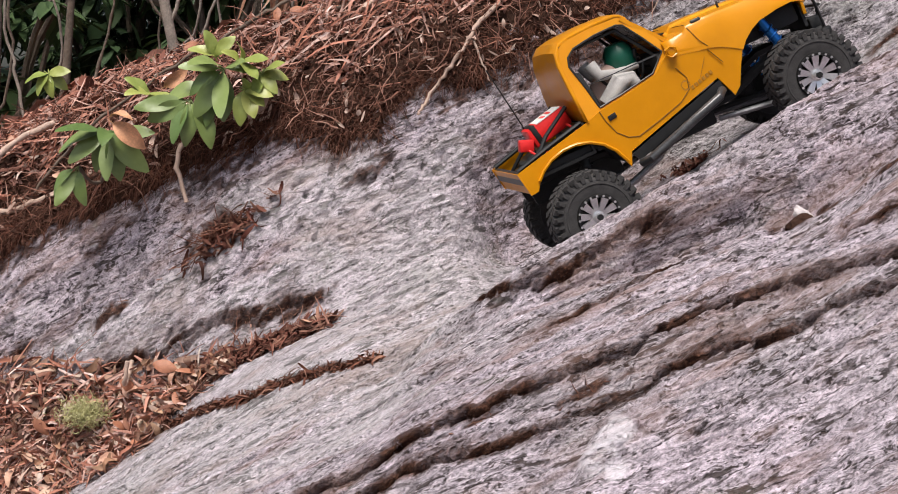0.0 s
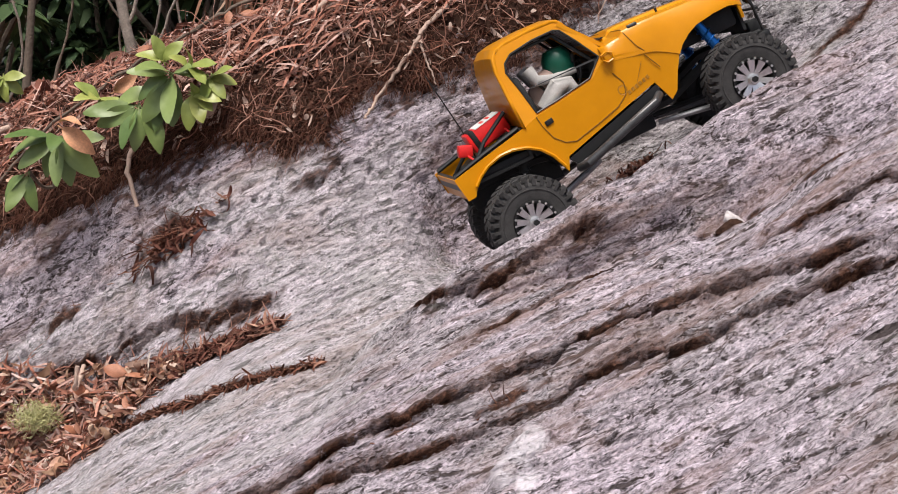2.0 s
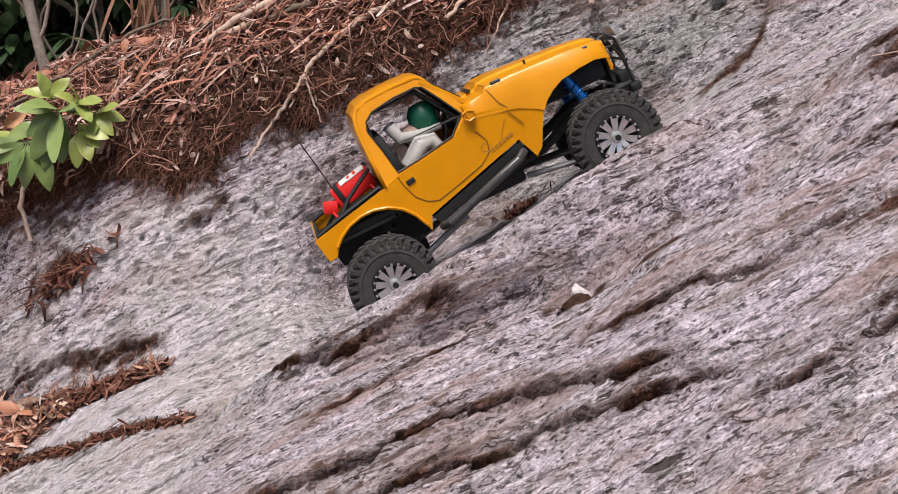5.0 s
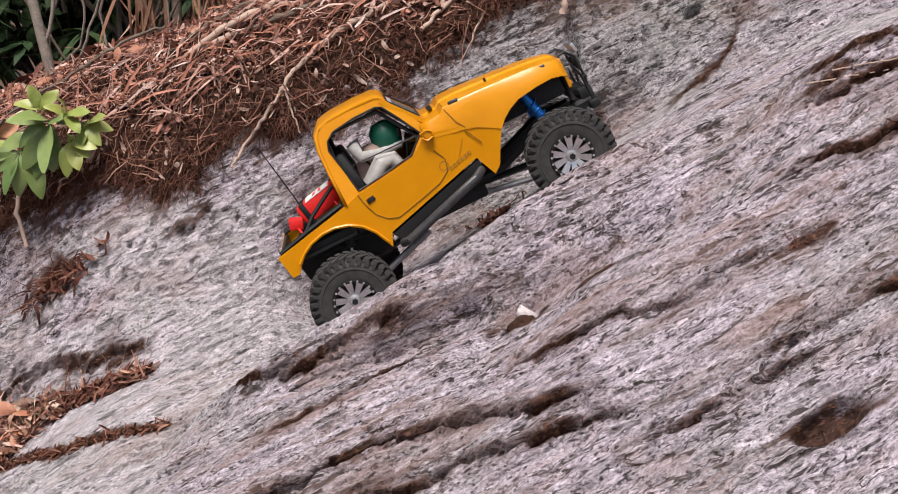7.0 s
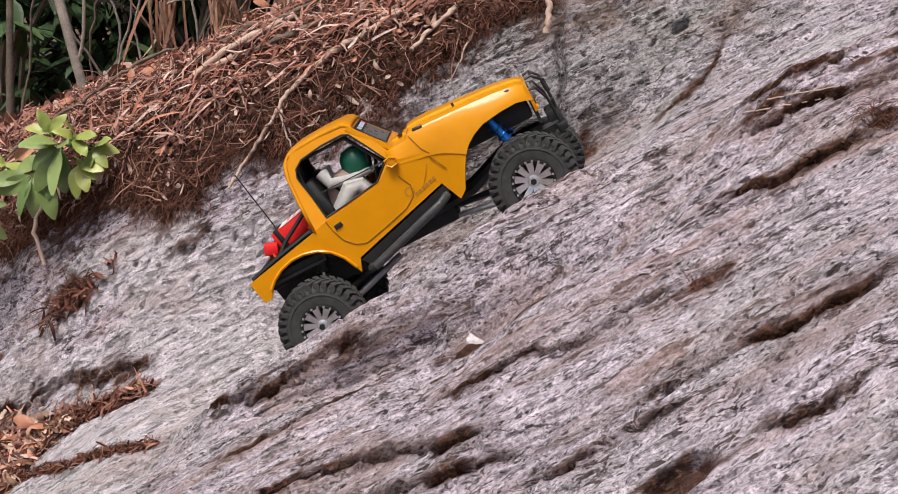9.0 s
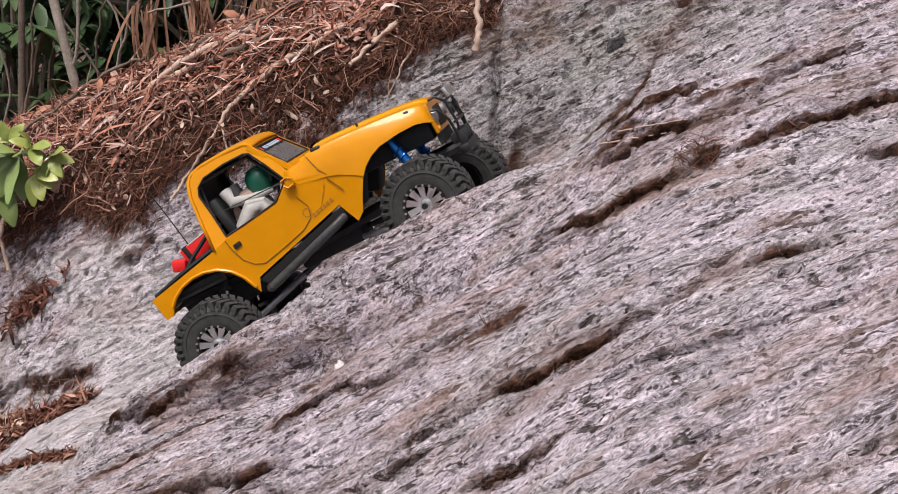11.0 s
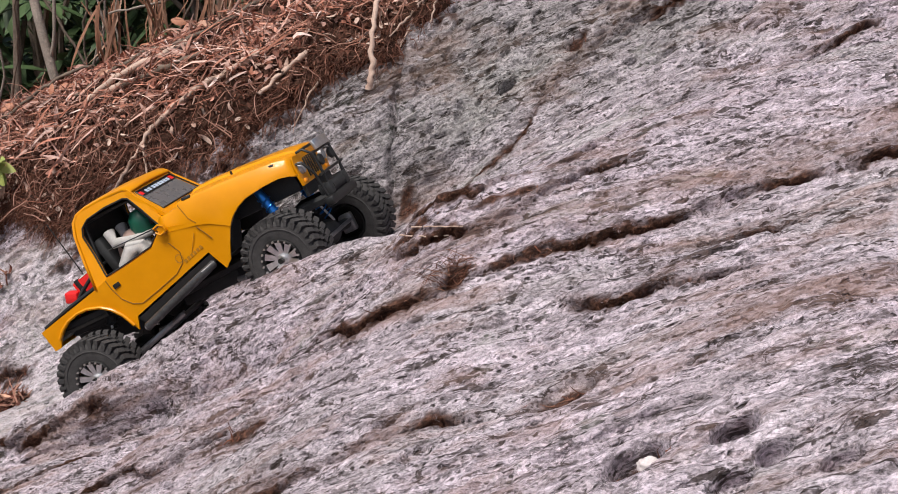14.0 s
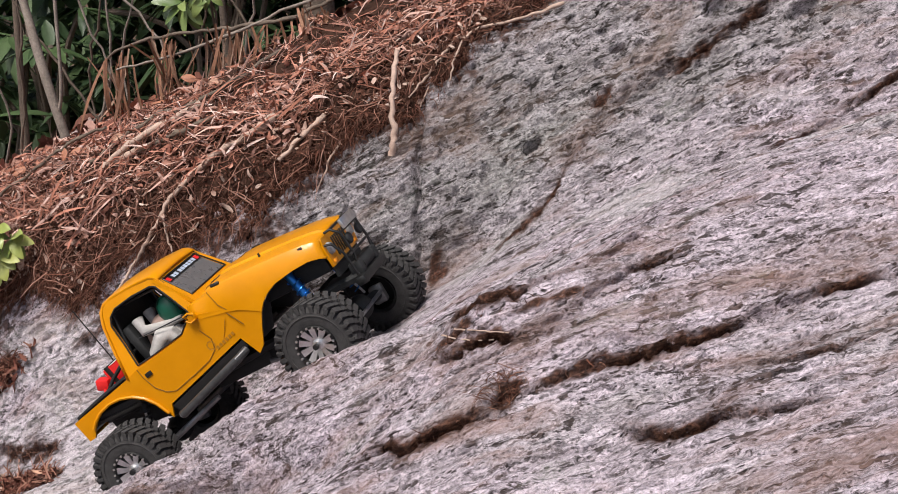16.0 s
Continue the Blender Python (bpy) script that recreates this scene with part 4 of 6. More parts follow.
def build_truck():
    car = thing("toy_truck", "yellow radio-controlled toy crawler truck climbing the rock gully", "toy truck", TRUCK)
    # wheels
    tyre, rim, bolts, back, nut = build_wheel()
    for x, s, steer, drop in ((-0.005, -1, 0, -0.027), (0.005, 1, 0, -0.036), (0.307, -1, -4, 0.014), (0.325, 1, -6, 0.0)):
        hub = new("wheel")
        hub.parent = car
        hub.matrix_basis = Matrix.Translation((x, s * 0.1035, drop)) @ Matrix.Rotation(radians(steer + (0 if s < 0 else 180)), 4, "Z") @ Matrix.Rotation(radians(37 * x * 10 + 11 * s), 4, "Y")
        tagged(hub, "chunky black crawler tyre on a silver beadlock rim")
        for nm, me, lab in (("tyre", tyre, "dusty black knobbly rubber tyre"), ("rim", rim, "silver ten-spoke metal rim"), ("bolt_ring", bolts, "silver rim bolts"), ("brake_face", back, ""), ("hub_nut", nut, "")):
            part(nm, me, None, hub, lab)
    # lower body sides with the rear wheel arch
    arch = [(-0.045, 0.036), (-0.036, 0.0445), (-0.023, 0.052), (-0.006, 0.0565), (0.010, 0.0565), (0.027, 0.0518), (0.041, 0.043), (0.052, 0.030), (0.060, 0.013)]
    low = [(-0.068, 0.055), (-0.062, 0.025), (-0.052, 0.026)] + arch + [(0.064, 0.005), (0.071, 0.022), (0.203, 0.058), (0.2155, 0.030), (0.2255, 0.0375), (0.235, 0.057), (0.2415, 0.0685), (0.246, 0.0762), (0.2415, 0.0815), (0.231, 0.0880), (0.220, 0.0940), (0.205, 0.100), (0.160, 0.1115), (0.157, 0.1105), (0.134, 0.0935), (0.095, 0.087), (0.056, 0.0825), (0.036, 0.0765)]
    for s in (-1, 1):
        side = part("body_side", Shape().plate(low, wing_side(s), 0.003), PAINT, car, "yellow painted body side with door")
        # rolled arch lip
        lip = [(x * 1.03, s * 0.0885, z * 1.03) for x, z in arch]
        part("arch_lip", Shape().tube(lip, 0.0022, 6), PAINT, side)
        gap = [(0.0535, 0.0815), (0.056, 0.068), (0.063, 0.050), (0.074, 0.039), (0.087, 0.0345), (0.120, 0.042), (0.150, 0.050), (0.165, 0.060), (0.168, 0.074), (0.160, 0.090)]
        part("door_gap", Shape().tube([(x, s * 0.0868, z) for x, z in gap], 0.0006, 5), LINE, side, "dark door shut line")
        part("door_handle", Shape().box((0.0655, s * 0.0872, 0.0697), (0.0105, 0.0022, 0.0062), Matrix.Rotation(radians(-9), 3, "Y"), 0.0008), BLACK, side, "small black door handle")
        part("fender_gap", Shape().tube([(0.205, s * 0.0868, 0.094), (0.217, s * 0.0862, 0.072)], 0.0006, 5), LINE, side)
        badge = Shape()
        for i in range(6):
            badge.box((0.170 + 0.0055 * i, s * 0.0869, 0.0605 + 0.0015 * i), (0.0036, 0.0006, 0.0044), Matrix.Rotation(radians(-15), 3, "Y"))
        part("badge", badge, DECAL, side, "dark unreadable lettering bars")
        arrow = Shape().tube([(0.181, s * 0.0866, 0.064), (0.198, s * 0.0866, 0.088)], 0.0004, 4).spin([(0.0045, 0), (0.0055, 0.0004), (0.0062, 0)], 18, "y", (0.163, s * 0.0868, 0.0665))
        part("decal", arrow, DECAL, side)
        hinge = Shape().box((0.162, s * 0.0895, 0.1095), (0.010, 0.007, 0.010), Matrix.Rotation(radians(-12), 3, "Y"), 0.0015)
        hinge.tube([(x + 0.004, s * y, z + 0.005) for x, y, z in ((0.150, 0.090, 0.106), (0.150, 0.0935, 0.110), (0.157, 0.0935, 0.112), (0.164, 0.0935, 0.108), (0.163, 0.0935, 0.101), (0.155, 0.0935, 0.099), (0.150, 0.0935, 0.104))], 0.0014, 6)
        part("mirror_mount", hinge, PAINT, side, "yellow mirror bracket")
    # cab shell: side frames round the door windows
    outer = [(0.036, 0.0765), (0.0335, 0.115), (0.034, 0.150), (0.039, 0.165), (0.052, 0.1735), (0.090, 0.1755), (0.126, 0.1735), (0.134, 0.168), (0.150, 0.142), (0.169, 0.112), (0.135, 0.093), (0.085, 0.0845)]
    inner = [(0.057, 0.0855), (0.052, 0.115), (0.0455, 0.144), (0.049, 0.154), (0.060, 0.1615), (0.090, 0.1655), (0.119, 0.1655), (0.126, 0.1625), (0.139, 0.142), (0.155, 0.1145), (0.133, 0.0955), (0.085, 0.0885)]
    cab = part("cab", Shape().ring(outer, inner, cab_side(-1), 0.003), PAINT, car, "yellow half-cab hard top")
    part("cab_side", Shape().ring(outer, inner, cab_side(1), 0.003), PAINT, cab)
    for s in (-1, 1):
        part("window_seal", Shape().tube([cab_side(s, 0.0006)(x, z, 0) for x, z in inner + inner[:1]], 0.0012, 6, ends=False), BLACK, cab, "black rubber window edge")
    rows = []
    for x, z, w in ((0.0325, 0.078, 0.0845), (0.0315, 0.115, 0.076), (0.032, 0.150, 0.067), (0.036, 0.166, 0.062), (0.045, 0.1745, 0.058), (0.060, 0.178, 0.057), (0.095, 0.1795, 0.057), (0.122, 0.1785, 0.0575), (0.129, 0.1755, 0.0590), (0.1325, 0.1718, 0.0600), (0.1345, 0.1690, 0.0605)):
        edge = 0.0030 if x > 0.04 else 0.003
        back = 0.004 if x < 0.04 else 0.0
        prof = [(-w - 0.0042, edge + 0.001, 0.004), (-w - 0.0030, edge * 0.35, 0.0012), (-w - 0.0005, 0.0, 0), (-w * 0.5, -0.0012, 0), (0, -0.0018, 0), (w * 0.5, -0.0012, 0), (w + 0.0005, 0.0, 0), (w + 0.0030, edge * 0.35, 0.0012), (w + 0.0042, edge + 0.001, 0.004)]
        rows.append([(x + b * (1 if back else 0), y, z - d) for y, d, b in prof])
    part("roof", Shape().loft(rows), PAINT, cab, "rounded yellow roof and cab back", 28, 0.0025)
    part("headliner", Shape().loft([[(x + 0.004, y * 0.94, z - 0.0042) for x, y, z in row] for row in rows[:-4]]), DARK, cab, "", 40, 0.001)
    for s in (-1, 1):
        part("pillar_lining", Shape().ring(outer[1:-2], inner[1:-2], cab_side(s, -0.0036), 0.001), DARK, cab)
    # windscreen in its frame
    a, b = Vector((0.129, 0, 0.172)), Vector((0.170, 0, 0.1235))
    down = (b - a).normalized()
    out = Vector((-down.z, 0, down.x))

    def screen(y, t, d):
        p = a + down * t - out * d
        return (p.x, y, p.z)

    long = (b - a).length
    part("windscreen_frame", Shape().ring([(-0.064, 0), (0.064, 0), (0.073, long), (-0.073, long)], [(-0.055, 0.009), (0.055, 0.009), (0.0605, long - 0.011), (-0.0605, long - 0.011)], screen, 0.005), PAINT, cab, "yellow windscreen frame")
    part("windscreen_seal", Shape().tube([screen(y, t, -0.0004) for y, t in ((-0.055, 0.009), (0.055, 0.009), (0.0605, long - 0.011), (-0.0605, long - 0.011), (-0.055, 0.009))], 0.0011, 6, ends=False), BLACK, cab)
    part("windscreen", Shape().plate([(-0.056, 0.008), (0.056, 0.008), (0.0615, long - 0.010), (-0.0615, long - 0.010)], lambda y, t, d: screen(y, t, d + 0.0015), 0.0012), GLASS, cab, "scratched smoky windscreen")
    band = part("banner", Shape().plate([(-0.054, 0.0098), (0.054, 0.0098), (0.0552, 0.0195), (-0.0552, 0.0195)], lambda y, t, d: screen(y, t, d + 0.0006), 0.0005), BLACK, cab, "black windscreen banner with pale bars")
    bars, ends = Shape(), Shape()
    for i in range(8):
        y = -0.034 + 0.0093 * i + (0.003 if i > 1 else 0)
        bars.plate([(y, 0.0118), (y + 0.0068, 0.0118), (y + 0.0068, 0.0176), (y, 0.0176)], lambda yy, t, d: screen(yy, t, d + 0.0001), 0.0003)
    for y in (-0.051, 0.044):
        ends = Shape()
        ends.plate([(y, 0.0112), (y + 0.008, 0.0112), (y + 0.008, 0.0182), (y, 0.0182)], lambda yy, t, d: screen(yy, t, d + 0.0001), 0.0003)
        part("patch", ends, RED, band)
    part("bars", bars, BAND, band)
    # bonnet and front wings as one smooth skin
    rows = []
    for x, top, half, edge_y, edge_z in ((0.158, 0.1235, 0.0800, 0.0868, 0.1040), (0.17, 0.1245, 0.0800, 0.0868, 0.1020), (0.186, 0.1262, 0.0800, 0.0868, 0.0990), (0.192, 0.1315, 0.0805, 0.0868, 0.0975), (0.205, 0.1325, 0.0800, 0.0868, 0.0955), (0.22, 0.1322, 0.0790, 0.0862, 0.0910), (0.231, 0.1316, 0.0780, 0.0857, 0.0850), (0.2415, 0.1310, 0.0768, 0.0852, 0.0790), (0.246, 0.1307, 0.0762, 0.0850, 0.0755), (0.254, 0.1303, 0.0752, 0.0845, 0.0846), (0.266, 0.1296, 0.0738, 0.0836, 0.0930), (0.28, 0.1287, 0.0720, 0.0820, 0.0988), (0.307, 0.1266, 0.0680, 0.0775, 0.1022), (0.328, 0.1240, 0.0645, 0.0725, 0.1025), (0.341, 0.1212, 0.0612, 0.0680, 0.0990), (0.348, 0.1170, 0.0585, 0.0640, 0.0945)):
        s1, s2 = (half + 0.0012, top - 0.0042), (edge_y - 0.0002, edge_z + 0.003)
        slope = [(s2[0] + (s1[0] - s2[0]) * k + 0.0008 * math.sin(math.pi * k), s2[1] + (s1[1] - s2[1]) * k) for k in (0.33, 0.67)]
        right = [(edge_y - 0.004, edge_z - 0.0005), (edge_y, edge_z), s2] + slope + [s1, (half - 0.0010, top - 0.0013), (half - 0.006, top), (0.0225, top + 0.0004), (0.0195, top + 0.0030), (0.0, top + 0.0036)]
        rows.append([(x, -y, z) for y, z in right] + [(x, y, z) for y, z in right[-2::-1]])
    hood = part("bonnet", Shape().loft(rows), PAINT, car, "yellow bonnet flowing into the front wings", 26, 0.003)
    for s in (-1, 1):
        part("bonnet_latch", Shape().box((0.207, s * 0.0790, 0.1318), (0.013, 0.003, 0.004), Matrix.Rotation(radians(s * 20), 3, "X"), 0.001), BLACK, hood, "black bonnet latch")
        part("bonnet_catch", Shape().box((0.324, s * 0.0655, 0.1200), (0.007, 0.003, 0.0035), Matrix.Rotation(radians(s * 20), 3, "X"), 0.001), BLACK, hood, "black bonnet catch")
        part("bonnet_gap", Shape().tube([(0.1925, s * 0.030, 0.1322), (0.1925, s * 0.074, 0.1320), (0.193, s * 0.0822, 0.1275), (0.2, s * 0.0868, 0.108), (0.207, s * 0.0866, 0.098)], 0.0005, 5), LINE, hood)
    part("wiper_vent", Shape().box((0.179, 0, 0.1296), (0.006, 0.050, 0.0012), Matrix.Rotation(radians(-8), 3, "Y")), BLACK, hood)
    part("bonnet_peg", Shape().tube([(0.256, -0.03, 0.130), (0.256, -0.03, 0.1355)], 0.0016, 8), BLACK, hood)
    # grille with slots and lamps
    grille = part("grille", Shape().plate([(-0.054, 0.080), (0.054, 0.080), (0.058, 0.108), (0.052, 0.118), (-0.052, 0.118), (-0.058, 0.108)], lambda y, z, d: (0.349 - d, y, z), 0.004), PAINT, car, "yellow slotted grille")
    for i in range(7):
        part("grille_slot", Shape().box((0.3495, (i - 3) * 0.0075, 0.098), (0.0022, 0.0036, 0.026), None, 0.0009), BLACK, grille)
    for s in (-1, 1):
        lamp = Shape().spin([(0.0001, 0.3545), (0.007, 0.3535), (0.0078, 0.351), (0.0085, 0.3485)], 24, "x", (0, s * 0.042, 0.101))
        part("headlamp", lamp, LENS, grille, "round clear headlamp")
        part("marker_lamp", Shape().box((0.350, s * 0.044, 0.085), (0.003, 0.010, 0.005), None, 0.001), AMBER, grille, "amber marker lamp")
    # bull bar, bumper, winch and spot lamps
    bar = Shape()
    for s in (-1, 1):
        bar.tube([(0.350, s * 0.036, 0.120), (0.3590, s * 0.036, 0.121), (0.3684, s * 0.034, 0.111), (0.3706, s * 0.034, 0.082), (0.3668, s * 0.034, 0.052)], 0.0018, 8)
        bar.tube([(0.348, s * 0.052, 0.108), (0.3579, s * 0.052, 0.106), (0.3651, s * 0.048, 0.088), (0.3668, s * 0.046, 0.055)], 0.0018, 8)
    bar.tube([(0.3590, -0.036, 0.121), (0.3590, 0.036, 0.121)], 0.0018, 8).tube([(0.3684, -0.034, 0.111), (0.3684, 0.034, 0.111)], 0.0018, 8)
    bar.tube([(0.3700, -0.047, 0.083), (0.3700, 0.047, 0.083)], 0.0018, 8)
    guard = part("bull_bar", bar, BLACK, car, "black tubular bull bar")
    for s in (-1, 1):
        spot = Shape().spin([(0.0001, 0.3728), (0.0065, 0.3728), (0.0075, 0.3717), (0.0075, 0.3695), (0.005, 0.3668)], 20, "x", (0, s * 0.021, 0.099))
        part("spot_lamp", spot, DARK, guard, "dark spot lamp")
    part("light_bar", Shape().box((0.3735, -0.004, 0.1195), (0.005, 0.052, 0.013), Matrix.Rotation(radians(-12), 3, "Y"), 0.0015), STEEL, guard, "shiny silver light bar")
    bump = Shape().box((0.3668, 0, 0.048), (0.014, 0.100, 0.012), None, 0.003).box((0.3579, 0, 0.052), (0.020, 0.060, 0.012), None, 0.002)
    bumper = part("bumper", bump, BLACK, car, "black front bumper")
    part("winch", Shape().tube([(0.3634, -0.022, 0.062), (0.3634, 0.022, 0.062)], 0.009, 14).box((0.3634, -0.03, 0.062), (0.018, 0.014, 0.018), None, 0.003).box((0.3634, 0.03, 0.062), (0.018, 0.014, 0.018), None, 0.003), DARK, bumper, "dark grey winch")
    # sill guards
    for s in (-1, 1):
        sill = Shape().plate([(0.071, 0.019), (0.204, 0.055), (0.206, 0.044), (0.078, 0.008)], flat_side(s, 0.086), 0.01)
        rail = part("sill_guard", sill, BLACK, car, "black sill guard")
        part("slider_tube", Shape().tube([(0.078, s * 0.086, 0.004), (0.086, s * 0.101, 0.006), (0.192, s * 0.101, 0.038), (0.202, s * 0.086, 0.042)], 0.0056, 12), SLIDER, rail, "worn dark grey slider tube")
    # load bed
    bed = part("load_bed", Shape().box((-0.016, 0, 0.040), (0.096, 0.166, 0.004)).box((-0.063, 0, 0.047), (0.004, 0.166, 0.016)).box((0.030, 0, 0.060), (0.003, 0.166, 0.036)), BLACK, car, "black open load bed")
    part("tail_panel", Shape().plate([(-0.084, 0.026), (0.084, 0.026), (0.0845, 0.054), (-0.0845, 0.054)], lambda y, z, d: (-0.0665 + (0.054 - z) * 0.2 + d, y, z), 0.003), PAINT, bed, "yellow tail panel")
    for s in (-1, 1):
        part("bed_rail", Shape().tube([(-0.064, s * 0.078, 0.057), (-0.02, s * 0.078, 0.068), (0.030, s * 0.074, 0.078)], 0.003, 8), BLACK, bed)
        part("bed_stay", Shape().tube([(-0.05, s * 0.06, 0.043), (-0.01, s * 0.045, 0.078), (0.028, s * 0.04, 0.10)], 0.0026, 8), BLACK, bed)
    can = part("battery", Shape().box((0.002, -0.012, 0.085), (0.054, 0.040, 0.026), Matrix.Rotation(radians(-12), 3, "Y"), 0.003), RED, car, "red battery pack strapped in the bed")
    part("battery_label", Shape().box((0.0055, -0.012, 0.0987), (0.036, 0.0405, 0.0012), Matrix.Rotation(radians(-12), 3, "Y")), WHITE, can, "white label with plain bars")
    part("label_bars", Shape().box((0.010, -0.012, 0.1003), (0.004, 0.030, 0.0006), Matrix.Rotation(radians(-12), 3, "Y")).box((0.001, -0.014, 0.0985), (0.004, 0.024, 0.0006), Matrix.Rotation(radians(-12), 3, "Y")), RED, can)
    part("battery_plug", Shape().box((-0.034, -0.030, 0.076), (0.018, 0.016, 0.015), Matrix.Rotation(radians(20), 3, "Y"), 0.002), RED, can, "red plug")
    part("wire", Shape().tube([(-0.034, -0.036, 0.070), (-0.030, -0.050, 0.062), (-0.022, -0.058, 0.050), (-0.012, -0.056, 0.046), (-0.016, -0.045, 0.060)], 0.0016, 7), RED, can, "loose red wire")
    part("wire", Shape().tube([(0.022, -0.034, 0.080), (0.027, -0.05, 0.070), (0.027, -0.056, 0.052), (0.022, -0.05, 0.044)], 0.0016, 7), RED, can, "loose red wire")
    part("strap", Shape().box((-0.016, -0.012, 0.081), (0.007, 0.042, 0.029), Matrix.Rotation(radians(-12), 3, "Y"), 0.001), BLACK, can, "black strap")
    part("antenna", Shape().tube([(-0.020, 0.0, 0.046), (-0.023, 0.0, 0.10), (-0.036, 0.0, 0.179)], 0.0009, 6), BLACK, car, "thin black aerial")
    # cage and cockpit
    cage = Shape()
    for s in (-1, 1):
        cage.tube([(0.046, s * 0.066, 0.082), (0.048, s * 0.055, 0.160), (0.118, s * 0.052, 0.160), (0.150, s * 0.062, 0.112)], 0.0026, 8)
    cage.tube([(0.048, -0.055, 0.158), (0.048, 0.055, 0.158)], 0.0026, 8).tube([(0.118, -0.052, 0.160), (0.118, 0.052, 0.160)], 0.0026, 8).tube([(0.047, -0.062, 0.10), (0.047, 0.062, 0.10)], 0.0026, 8)
    part("roll_cage", cage, BLACK, car, "black roll cage")
    part("dashboard", Shape().box((0.156, 0, 0.102), (0.020, 0.150, 0.024), None, 0.005), DARK, car, "dark dashboard")
    part("cabin_floor", Shape().box((0.110, 0, 0.040), (0.150, 0.160, 0.004)).box((0.110, 0, 0.052), (0.110, 0.030, 0.022), None, 0.004), DARK, car, "dark cabin floor")
    wheel = Shape()
    ring = [(0.134 + 0.010 * math.sin(a) * 0.5, -0.036 + 0.015 * math.cos(a), 0.105 + 0.013 * math.sin(a)) for a in (2 * math.pi * k / 18 for k in range(19))]
    part("steering_wheel", wheel.tube(ring, 0.0018, 6, ends=False).tube([(0.134, -0.036, 0.105), (0.150, -0.036, 0.100)], 0.0022, 6), BLACK, car, "black steering wheel")
    for s in (-1, 1):
        part("seat", Shape().box((0.080, s * 0.037, 0.064), (0.042, 0.042, 0.016), Matrix.Rotation(radians(-8), 3, "Y"), 0.005).box((0.057, s * 0.037, 0.100), (0.014, 0.042, 0.066), Matrix.Rotation(radians(-10), 3, "Y"), 0.005), DARK, car, "dark bucket seat")
    # chassis, axles, links and dampers
    frame_ = Shape()
    for s in (-1, 1):
        frame_.tube([(-0.055, s * 0.034, 0.032), (0.04, s * 0.034, 0.030), (0.10, s * 0.034, 0.018), (0.23, s * 0.034, 0.026), (0.30, s * 0.034, 0.052), (0.366, s * 0.034, 0.052)], 0.0065, 6)
    part("chassis", frame_.box((0.155, 0, 0.010), (0.090, 0.062, 0.020), None, 0.004), DARK, car, "dark ladder chassis and skid plate")
    for near, far in (((-0.005, -0.027), (0.005, -0.036)), ((0.307, 0.014), (0.325, 0.0))):
        ends_ = [Vector((near[0], -0.084, near[1])), Vector((far[0], 0.084, far[1]))]
        ax = part("axle", Shape().tube(ends_, 0.0075, 12), DARK, car, "dark axle tube")
        mid = ends_[0].lerp(ends_[1], 0.6)
        part("differential", Shape().spin([(0.0001, -0.019), (0.011, -0.018), (0.017, -0.008), (0.017, 0.008), (0.011, 0.018), (0.0001, 0.019)], 20, "y", mid), DARK, ax)
        for p in ends_:
            part("knuckle", Shape().box((p.x, p.y * 0.95, p.z), (0.020, 0.012, 0.026), None, 0.003), GREYM, ax)
    for s in (-1, 1):
        part("lower_link", Shape().tube([(0.006, s * 0.066, -0.034), (0.112, s * 0.046, -0.004)], 0.0042, 8), GREYM, car, "grey rear link bar")
        part("lower_link", Shape().tube([(0.300, s * 0.058, -0.008), (0.200, s * 0.040, 0.006)], 0.0036, 8), GREYM, car, "grey front link bar")
        part("upper_link", Shape().tube([(0.004, s * 0.024, 0.020), (0.090, s * 0.030, 0.024)], 0.0028, 8), GREYM, car)
        for x0, z0, x1, z1, front in ((0.288, 0.100, 0.314, 0.012, True), (0.030, 0.068, 0.004, -0.018, False)):
            top, foot = Vector((x0, s * 0.056, z0)), Vector((x1, s * 0.068, z1))
            mid = top.lerp(foot, 0.52)
            shock = part("damper", Shape().tube([top, mid], 0.0062, 14).tube([top - (foot - top) * 0.06, top], 0.004, 10), BLUE if front else DARK, car, "blue anodised damper" if front else "")
            part("damper_rod", Shape().tube([mid, foot], 0.0018, 8), STEEL, shock)
            coil, axis = [], (foot - top).normalized()
            p1 = axis.orthogonal().normalized()
            p2 = axis.cross(p1)
            for k in range(97):
                t = k / 96
                ang = 2 * math.pi * 8 * t
                coil.append(top.lerp(foot, 0.12 + 0.76 * t) + (p1 * math.cos(ang) + p2 * math.sin(ang)) * 0.0080)
            part("spring", Shape().tube(coil, 0.0010, 5), BLUE if front else DARK, shock, "blue coil spring" if front else "")
    part("driveshaft", Shape().tube([(0.018, 0.014, 0.003), (0.115, 0.010, 0.012)], 0.0035, 8), DARK, car)
    part("driveshaft", Shape().tube([(0.195, 0.010, 0.012), (0.298, 0.016, 0.003)], 0.0035, 8), DARK, car)
    part("steering_bar", Shape().tube([(0.334, -0.070, 0.004), (0.334, 0.070, 0.004)], 0.0028, 8), GREYM, car, "grey steering bar")
    # added dark blocks that keep the hollows behind the wheels dark
    for s in (-1, 1):
        part("dark_filler", Shape().box((0.222, s * 0.058, 0.070), (0.034, 0.040, 0.046), Matrix.Rotation(radians(24), 3, "Y"), 0.004), DARK, car)
        part("dark_filler", Shape().box((0.006, s * 0.052, 0.046), (0.088, 0.056, 0.010), None, 0.003), DARK, car)
